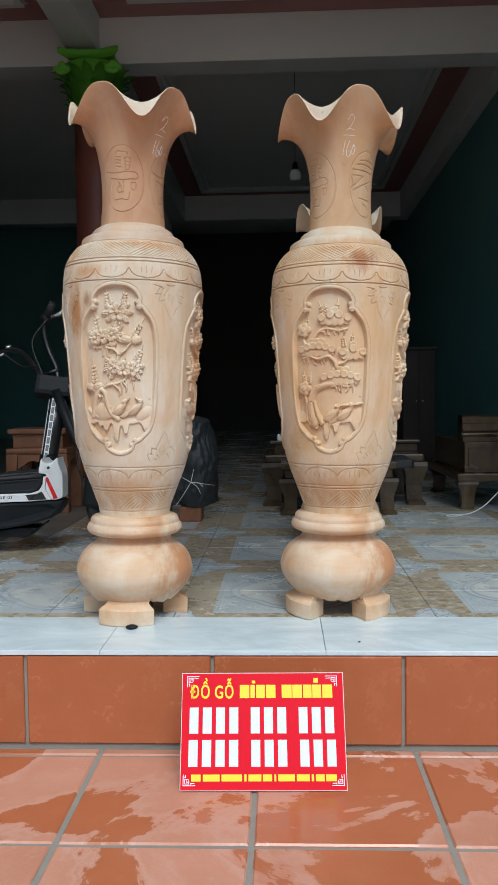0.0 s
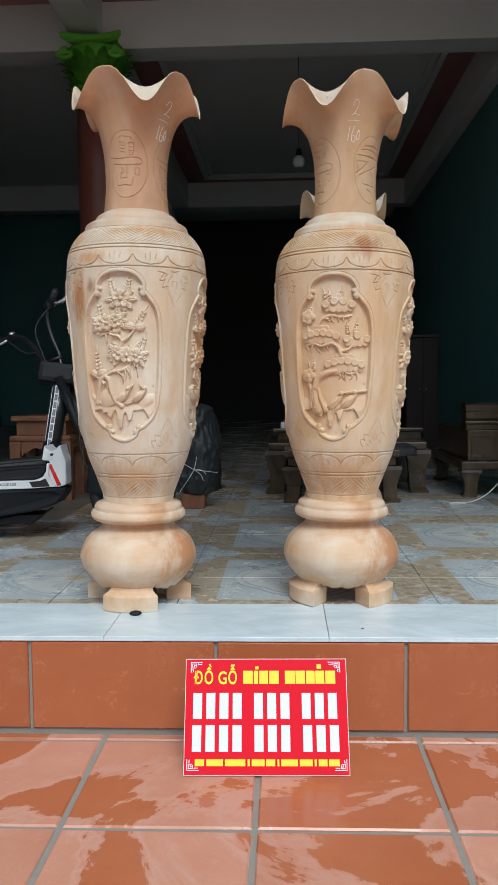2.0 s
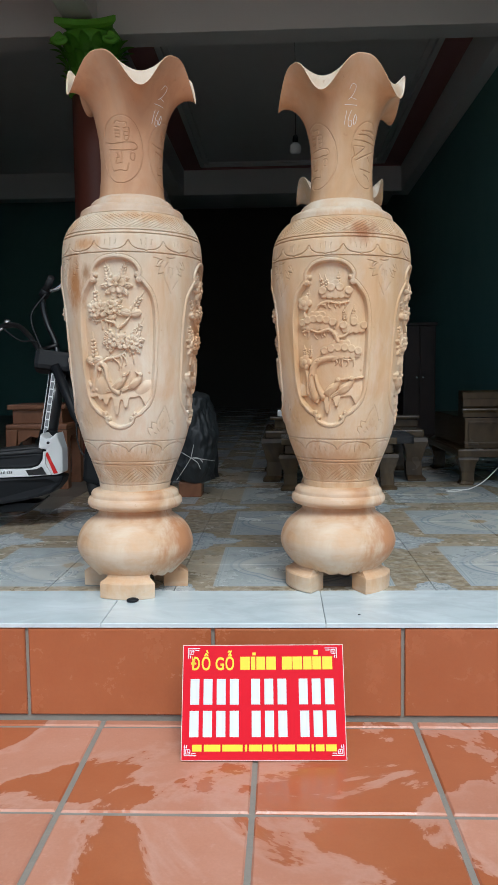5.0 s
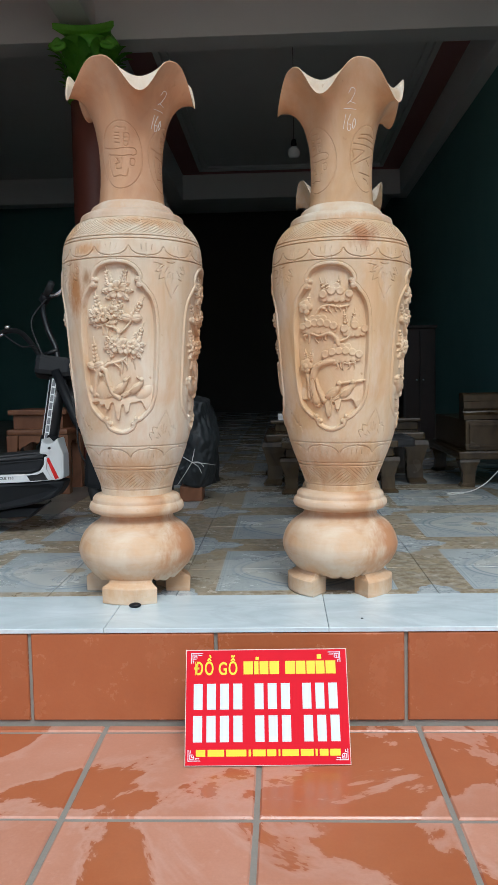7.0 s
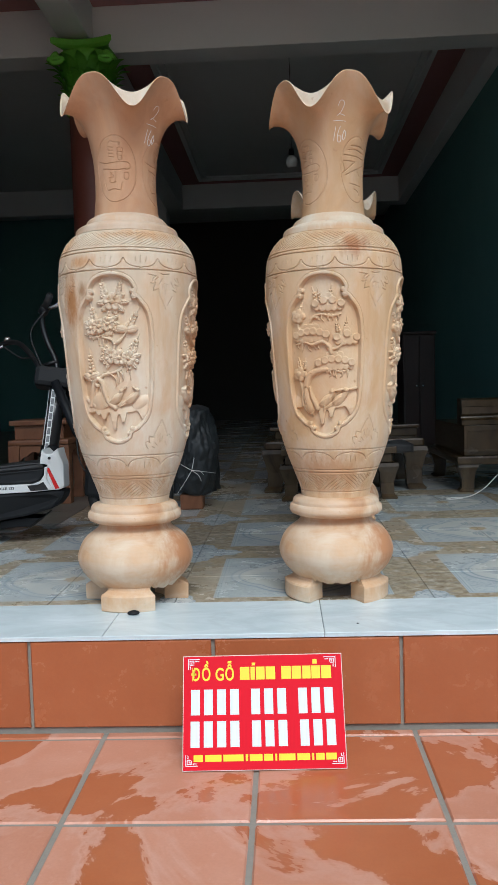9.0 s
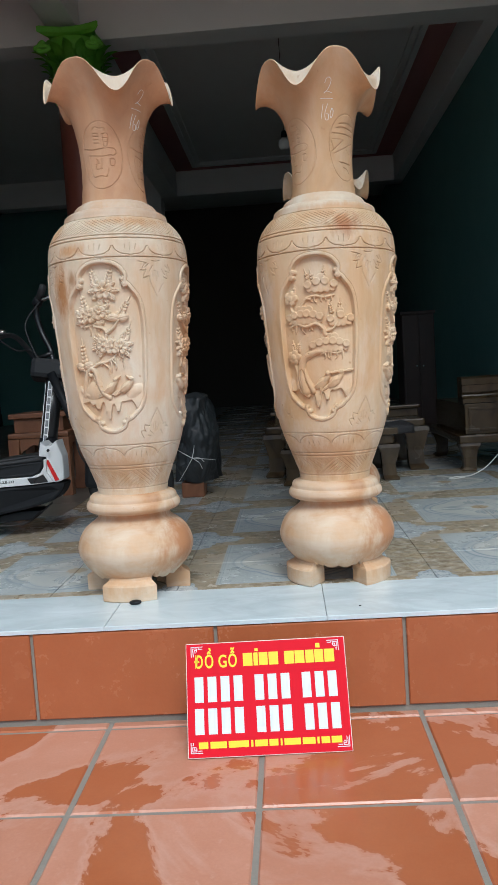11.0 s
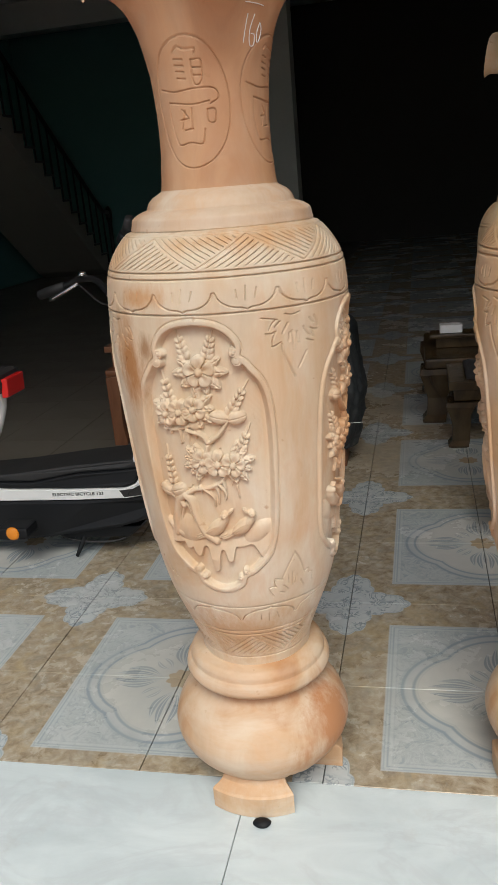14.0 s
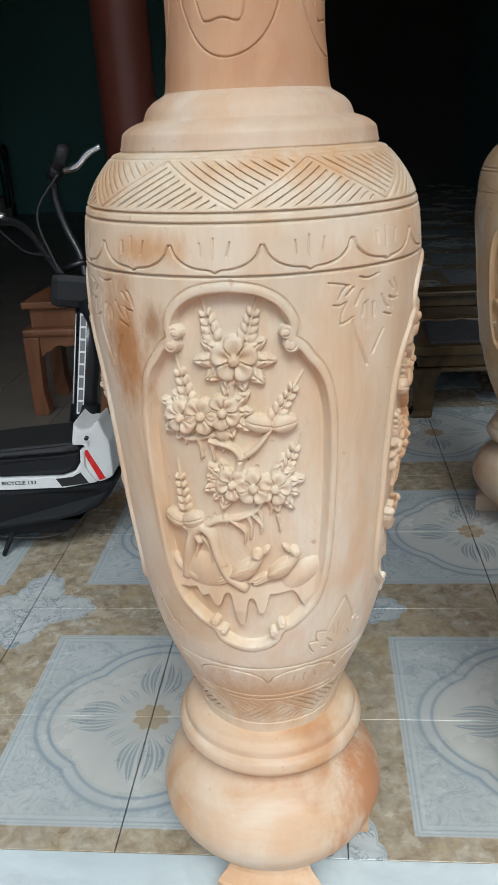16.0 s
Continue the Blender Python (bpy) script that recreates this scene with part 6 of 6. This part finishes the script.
def make_low_table(name, x, y, wx, wy, h, label, cloth):
    s = thing(name, x, y, FLOOR, 0, label, "table")
    hx, hy = wx / 2, wy / 2
    for sx in (-1, 1):
        for sy in (-1, 1):
            cabriole(sx * (hx - 0.045), sy * (hy - 0.045), sx, sy, h * 0.62, 0.135, M_DARKWOOD, s)
    part("apron", box(-hx + 0.012, -hy + 0.012, h * 0.62 + 0.0005, hx - 0.012, hy - 0.012, h * 0.78, 0.008), M_DARKWOOD, s)
    part("lower_moulding", box(-hx, -hy, h * 0.56, hx, hy, h * 0.62, 0.010), M_DARKWOOD, s)
    top = part("tabletop", box(-hx - 0.01, -hy - 0.01, h * 0.78 + 0.0005, hx + 0.01, hy + 0.01, h * 0.9, 0.006), M_DARKWOOD, s)
    return s


def cloth_over(x, y, z, wx, wy, label):
    """A grey cloth laid over a low table, one corner hanging down in folds."""
    n = 44
    X, Y = np.meshgrid(np.linspace(-wx / 2, wx / 2, n), np.linspace(-wy / 2, wy / 2, n))
    edge_x, edge_y = wx / 2 - 0.11, wy / 2 - 0.05
    ox, oy = np.clip(-X - edge_x, 0, 1), np.clip(-Y - edge_y, 0, 1)
    over = np.maximum(ox, oy)
    Z = -0.95 * over + 0.006 * np.sin(X * 40) * np.sin(Y * 33) * (over == 0)
    X2 = np.where(ox > 0, -edge_x - 0.012 - 0.05 * ox + 0.010 * np.sin(Y * 45) * ox / 0.11, X)
    Y2 = np.where(oy > 0, -edge_y - 0.012 - 0.05 * oy + 0.008 * np.sin(X * 38) * oy / 0.05, Y)
    bm = bmesh.new()
    vs = [[bm.verts.new((X2[i, j], Y2[i, j], Z[i, j])) for j in range(n)] for i in range(n)]
    for i in range(n - 1):
        for j in range(n - 1):
            bm.faces.new((vs[i][j], vs[i][j + 1], vs[i + 1][j + 1], vs[i + 1][j]))
    bmesh.ops.solidify(bm, geom=list(bm.faces), thickness=-0.006)
    ob = part("table_cloth", bm, M_CLOTH, smooth=True)
    ob.matrix_basis = pose(x, y, z)
    return tagged(ob, label, "cloth")


make_low_table("low_table", 0.46, 4.95, 0.64, 0.62, 0.335, "dark lacquered low wooden table on bowed legs", True)
cloth_over(0.50, 4.96, FLOOR + 0.309, 0.78, 0.66, "dark grey cloth draped over the low table")


def make_settee():
    """A heavier carved settee beyond the low table, with a plain back and block legs."""
    s = thing("carved_settee", 0.52, 5.35, FLOOR, 0, "dark carved wooden settee with a low panelled back", "settee")
    for sx in (-1, 1):
        for sy in (-1, 1):
            cabriole(sx * 0.43, sy * 0.27, sx, sy, 0.27, 0.17, M_DARKWOOD, s)
    part("seat", box(-0.49, -0.34, 0.2705, 0.49, 0.33, 0.320, 0.012), M_DARKWOOD, s)
    part("back", box(-0.43, -0.10, 0.3205, 0.49, -0.03, 0.372, 0.006), M_DARKWOOD, s)
    part("back_cap", box(-0.46, -0.13, 0.3725, 0.50, 0.0, 0.395, 0.008), M_DARKWOOD, s)
    return s


make_settee()
ob = part("tissue_box", box(-0.055, -0.04, 0, 0.055, 0.04, 0.04, 0.004), M_WHITEPLASTIC)
ob.matrix_basis = pose(0.165, 5.285, FLOOR + 0.3955)
tagged(ob, "small white card box on the settee back", "box")


def make_cabinet(name, x, y, w, d, h, label, mat):
    s = thing(name, x, y, FLOOR, 0, label, "cabinet")
    part("plinth", box(-w / 2 + 0.02, -d / 2 + 0.02, 0, w / 2 - 0.02, d / 2 - 0.02, 0.07, 0.003), mat, s)
    part("carcass", box(-w / 2, -d / 2, 0.0705, w / 2, d / 2, h - 0.03, 0.004), mat, s)
    part("cap", box(-w / 2 - 0.015, -d / 2 - 0.015, h - 0.0295, w / 2 + 0.015, d / 2 + 0.015, h, 0.006), mat, s)
    for k in (-1, 1):
        door = part("door", box(min(k * 0.004, k * (w / 2 - 0.012)), -d / 2 - 0.016, 0.085, max(k * 0.004, k * (w / 2 - 0.012)), -d / 2 - 0.0005, h - 0.045, 0.004), mat, s)
        part("knob", lathe([(0.006, 0), (0.012, 0.012), (0.006, 0.02)], 12, m=pose(k * 0.03, -d / 2 - 0.0165, h * 0.55, 90, 0, 0)), M_CHROME, door, "", True)
    return s


make_cabinet("side_cabinet", 1.44, 7.9, 0.30, 0.42, 1.14, "dark reddish cabinet standing deep in the hall", M_WINEWOOD)


def make_wrapped_box():
    """A narrow box under sheeting: rounded square plan, slumped top, hanging folds."""
    s = thing("wrapped_box", -0.43, 5.30, FLOOR, 0, "narrow upright box under grey-black sheeting behind the tied bundle", "box")
    rows, cols = 60, 96
    T, Z = np.meshgrid(np.linspace(-math.pi, math.pi, cols, endpoint=False), np.linspace(0, 1, rows))
    size = np.interp(Z, [0, 0.05, 0.6, 0.88, 0.96, 1.0], [1.08, 1.04, 1.0, 0.97, 0.80, 0.02])
    lobe = (np.abs(np.cos(T)) ** 5 + np.abs(np.sin(T)) ** 5) ** -0.2
    fold = 0.010 * np.sin(13 * T + 3 * np.sin(4 * Z)) * (1 - 0.7 * Z) + 0.008 * np.sin(5 * T - 6 * Z)
    top = 0.53 + 0.03 * np.sin(2 * T + 0.6)
    xyz = np.stack([(0.125 * lobe + fold) * size * np.sin(T), -(0.20 * lobe + fold) * size * np.cos(T), Z * top], axis=-1)
    grid_object("sheeting", xyz, np.ones((rows - 1, cols), bool), M_TARP, s)
    return s


make_wrapped_box()


# ---- column, stair and lamp of the hall ----
def make_column():
    s = thing("column", -1.46, 7.11, FLOOR, 0, "round maroon column with a bright green leaf capital", "column", kind="structure")
    part("base", lathe([(0.25, 0.0), (0.25, 0.10), (0.22, 0.13), (0.22, 0.16), (0.195, 0.19), (0.190, 0.22)], 40), M_MAROON, s, "", True)
    part("shaft", lathe([(0.182, 0.2205), (0.183, 1.2), (0.180, 2.6), (0.178, 3.05)], 40), M_MAROON, s, "", True)
    cap = part("capital", lathe([(0.182, 3.1805), (0.205, 3.20), (0.205, 3.225), (0.18, 3.24), (0.185, 3.36), (0.20, 3.50), (0.235, 3.60), (0.265, 3.66)], 40), M_GREEN, s, "bright green painted capital", True)
    cap.matrix_basis = pose(0, 0, -0.13)
    plan = [(-0.30, -0.27), (-0.22, -0.235), (-0.1, -0.20), (0, -0.195), (0.1, -0.20), (0.22, -0.235), (0.30, -0.27), (0.24, -0.15), (0.22, 0.0), (0.24, 0.155), (-0.24, 0.155), (-0.22, 0.0), (-0.24, -0.15)]
    bm = bmesh.new()
    rings = [[bm.verts.new((x * f, y * f, z)) for x, y in plan] for z, f in ((3.575, 0.70), (3.595, 0.86), (BEAM - FLOOR - 0.012, 0.86), (BEAM - FLOOR - 0.0005, 0.80))]
    for p, q in zip(rings, rings[1:]):
        for k in range(len(plan)):
            bm.faces.new((p[k], p[(k + 1) % len(plan)], q[(k + 1) % len(plan)], q[k]))
    bm.faces.new(rings[0][::-1])
    bm.faces.new(rings[-1])
    bmesh.ops.recalc_face_normals(bm, faces=bm.faces)
    part("abacus", bm, M_GREEN, s, "bright green painted slab with horned corners")
    rnd = random.Random(9)
    for row, (z0, r0, n, size) in enumerate(((3.25, 0.180, 14, 0.17), (3.37, 0.190, 14, 0.18), (3.49, 0.215, 16, 0.17))):
        for k in range(n):
            a = 2 * math.pi * (k + 0.5 * (row % 2)) / n
            bm = bmesh.new()
            pts = []
            m = 9
            for i in range(m):
                f = i / (m - 1)
                out = 0.012 + (0.075 + 0.030 * row) * f ** 2.2
                drop = size * (f - 0.35 * f ** 3)
                wid = 0.040 * math.sin(math.pi * (0.18 + 0.80 * f)) ** 0.8 + 0.004
                pts.append([bm.verts.new((sd * wid * (1 + 0.15 * math.sin(i * 2.6)), -(r0 + out + (0.012 if sd == 0 else 0.0)), z0 + drop)) for sd in (-1, -0.5, 0, 0.5, 1)])
            for p, q in zip(pts, pts[1:]):
                for i in range(4):
                    bm.faces.new((p[i], p[i + 1], q[i + 1], q[i]))
            bmesh.ops.solidify(bm, geom=list(bm.faces), thickness=0.010)
            ob = part("leaf", bm, M_GREEN, cap, "", True)
            ob.matrix_basis = pose(0, 0, 0, 0, 0, math.degrees(a))
    for sx in (-1, 1):
        spiral = [(sx * (0.215 - 0.075 * (1 - math.exp(-0.25 * t)) * math.cos(t) * 0.9 + 0.0), -0.245, 3.58 + 0.06 * math.exp(-0.18 * t) * math.sin(t)) for t in np.linspace(0, 10, 40)]
        part("volute", tube(spiral, 0.021, 8), M_GREEN, cap, "", True)
    return s


make_column()


def make_stair():
    s = thing("stair", -5.0, 14.0, FLOOR, 0, "plastered stair with dark treads and an iron balustrade", "stair", kind="structure")
    n, rise, going = 19, 0.175, 0.245
    def foot(k):
        y = -going * k
        return 0.12 * (k * going / 4) ** 1.6, y
    for k in range(n):
        x, y = foot(k)
        x2, y2 = foot(k + 1)
        part("step", box(x - 1.15, y2, max(0.0, rise * k - 0.06), x, y, rise * (k + 1) - 0.03, 0.003), M_STEP, s, "off-white plastered step")
    for k in range(n):
        x, y = foot(k)
        part("tread", box(x - 1.15, y - going - 0.002, rise * (k + 1) - 0.0295, x + 0.02, y + 0.02, rise * (k + 1), 0.004), M_BLACKPAINT, s, "dark stone tread")
    bm = bmesh.new()
    rows = []
    for k in range(n + 1):
        x, y = foot(k)
        z = rise * k
        rows.append([bm.verts.new(q) for q in ((x - 1.148, y, max(0.001, z - 0.24)), (x - 0.002, y, max(0.001, z - 0.24)), (x - 0.002, y, max(0.05, z - 0.032)), (x - 1.148, y, max(0.05, z - 0.032)))])
    for q, r in zip(rows, rows[1:]):
        for i in range(4):
            bm.faces.new((q[i], q[(i + 1) % 4], r[(i + 1) % 4], r[i]))
    bm.faces.new(rows[0])
    bm.faces.new(rows[-1][::-1])
    bmesh.ops.recalc_face_normals(bm, faces=bm.faces)
    part("soffit", bm, M_STEP, s, "smooth plastered underside of the flight")
    rail = [(foot(k + 0.5)[0] - 0.03, foot(k + 0.5)[1], rise * (k + 1) + 0.82) for k in range(n)]
    part("handrail", tube([(rail[0][0], rail[0][1] + 0.25, rail[0][2] - 0.03)] + rail, 0.035, 10), M_BLACKPAINT, s, "dark turned handrail", True)
    post = lathe([(0.05, 0), (0.05, 0.2), (0.035, 0.24), (0.035, 0.8), (0.055, 0.86), (0.055, 1.0), (0.02, 1.06)], 16, m=pose(rail[0][0], rail[0][1] + 0.27, 0.0))
    part("newel", post, M_BLACKPAINT, s, "", True)
    for k in range(n):
        x, y, z = rail[k]
        part("baluster", tube([(x, y, rise * (k + 1)), (x, y, rise * (k + 1) + 0.3), (x, y, z)], [0.013, 0.018, 0.013], 6), M_BLACKPAINT, s)
    return s


make_stair()


def make_bulb():
    s = thing("hanging_bulb", 0.30, 8.4, 3.17, 0, "white lamp bulb hanging unlit on a black cord", "lamp")
    part("bulb", lathe([(0.020, 0), (0.050, 0.010), (0.060, 0.045), (0.054, 0.085), (0.026, 0.115)], 20), M_WHITEPLASTIC, s, "white glass bulb", True)
    part("socket", lathe([(0.026, 0.1155), (0.030, 0.13), (0.024, 0.18), (0.008, 0.19)], 16), M_BLACKPLASTIC, s, "", True)
    part("cord", tube([(0, 0, 0.188), (0.004, 0, 0.8), (0, 0, CEIL - 3.17 - 0.001)], 0.003, 6), M_BLACKPLASTIC, s)
    return s


make_bulb()
ob = part("white_cable", tube(curve([(1.45, 4.66, 0.46), (1.36, 4.62, 0.405), (1.27, 4.60, 0.325), (1.19, 4.62, FLOOR + 0.006), (1.10, 4.60, FLOOR + 0.005), (1.05, 4.55, FLOOR + 0.005), (1.075, 4.53, FLOOR + 0.005), (1.14, 4.56, FLOOR + 0.006)], 8), 0.0030, 8), M_STRING, smooth=True)
tagged(ob, "white cable trailing from the daybed onto the tiles", "cable")

# unseen wall behind the walk, added to limit low light into the hall
tagged(part("wall_south_screen", box(-14, -7.2, -0.3, 14, -7.0, 1.3), M_STEP), "unseen grey wall added to screen light from the horizon", "wall", kind="structure")


# ---- repeated pieces of floors and walls ----
def tile_mesh(name, w, d, h, mat, bevel=0.0025):
    me = bpy.data.meshes.new(name)
    b = bevel
    xs, ys = w / 2, d / 2
    v = [(-xs, -ys, -h), (xs, -ys, -h), (xs, ys, -h), (-xs, ys, -h), (-xs, -ys, -b), (xs, -ys, -b), (xs, ys, -b), (-xs, ys, -b),
         (-xs + b, -ys + b, 0), (xs - b, -ys + b, 0), (xs - b, ys - b, 0), (-xs + b, ys - b, 0)]
    f = [(8, 9, 10, 11), (0, 1, 5, 4), (1, 2, 6, 5), (2, 3, 7, 6), (3, 0, 4, 7), (4, 5, 9, 8), (5, 6, 10, 9), (6, 7, 11, 10), (7, 4, 8, 11), (3, 2, 1, 0)]
    me.from_pydata(v, [], f)
    me.materials.append(mat)
    return me


rng = random.Random(4)
# terracotta yard tiles on the cement bedding
yard_mesh = tile_mesh("yard_tile", YARD_STEP - 0.013, YARD_STEP - 0.013, 0.012, M_COTTO, 0.004)
strip_mesh = tile_mesh("yard_strip", YARD_STEP - 0.013, 0.032, 0.012, M_COTTO, 0.004)
for i in range(-9, 9):
    for j in range(0, 12):
        ob = new("tile", yard_mesh)
        ob.parent = ground
        ob.matrix_basis = pose(0.066 + (i + 0.5) * YARD_STEP, 2.172 - (j + 0.5) * YARD_STEP, rng.uniform(-0.0012, 0.0012), rng.uniform(-0.15, 0.15), rng.uniform(-0.15, 0.15), rng.uniform(-0.3, 0.3))
    ob = new("tile", strip_mesh)
    ob.parent = ground
    ob.matrix_basis = pose(0.066 + (i + 0.5) * YARD_STEP, 2.193, 0)
# the terracotta riser
riser_mesh = tile_mesh("riser_tile", 0.496, 0.240, 0.012, M_RISER, 0.003)
for i in range(-7, 5):
    ob = new("tile", riser_mesh)
    ob.parent = base
    ob.matrix_basis = pose(-0.052 + (i + 0.5) * 0.506, 2.203 + rng.uniform(-0.001, 0.001), 0.1365, 90, 0, rng.uniform(-0.1, 0.1))
# marble edging slabs
slab_mesh = tile_mesh("edge_slab", 0.6015, 0.323, 0.0122, M_MARBLE, 0.0015)
for i in range(-6, 4):
    ob = new("slab", slab_mesh)
    ob.parent = base
    ob.matrix_basis = pose(-0.353 + (i + 0.5) * 0.603, 2.3625, FLOOR + rng.uniform(-0.0003, 0.0003))
# patterned hall tiles, the nearest ones single, the rest joined
hall_mesh = tile_mesh("hall_tile", PITCH - 0.0022, PITCH - 0.0022, 0.012, M_TILE, 0.0008)
cut_mesh = tile_mesh("cut_tile", PITCH - 0.0022, 0.334, 0.012, M_TILE, 0.0008)
plain_mesh = tile_mesh("plain_tile", PITCH - 0.0022, PITCH - 0.0022, 0.012, M_TILE_PLAIN, 0.0008)
far, far_plain = bmesh.new(), bmesh.new()
for i in range(-15, 7):
    for j in range(-1, 34):
        x, y = -0.602 + (i + 0.5) * PITCH, 2.86 + (j + 0.5) * PITCH
        if x < HX0 or x > HX1 - 0.1:
            continue
        if j == -1:
            y = 2.86 - 0.001 - 0.334 / 2
        if j < 14 and -9 <= i:
            ob = new("tile", cut_mesh if j == -1 else plain_mesh if (x < -0.9 and j >= 3) else hall_mesh)
            ob.parent = base
            ob.matrix_basis = pose(x, y, FLOOR + rng.uniform(-0.0004, 0.0004))
        else:
            w, d = PITCH / 2 - 0.0011, (0.334 if j == -1 else PITCH - 0.0022) / 2
            bm = far_plain if (x < -0.9 and j >= 3) else far
            q = [bm.verts.new((x + a * w, y + b * d, FLOOR - 0.0006 - c * 0.012)) for c in (0, 1) for a, b in ((-1, -1), (1, -1), (1, 1), (-1, 1))]
            bm.faces.new(q[:4])
            for k in range(4):
                bm.faces.new((q[k], q[4 + k], q[4 + (k + 1) % 4], q[(k + 1) % 4]))
ob = tagged(part("far_tiles", far, M_TILE, base), kind="stuff")
ob = tagged(part("far_tiles", far_plain, M_TILE_PLAIN, base), kind="stuff")
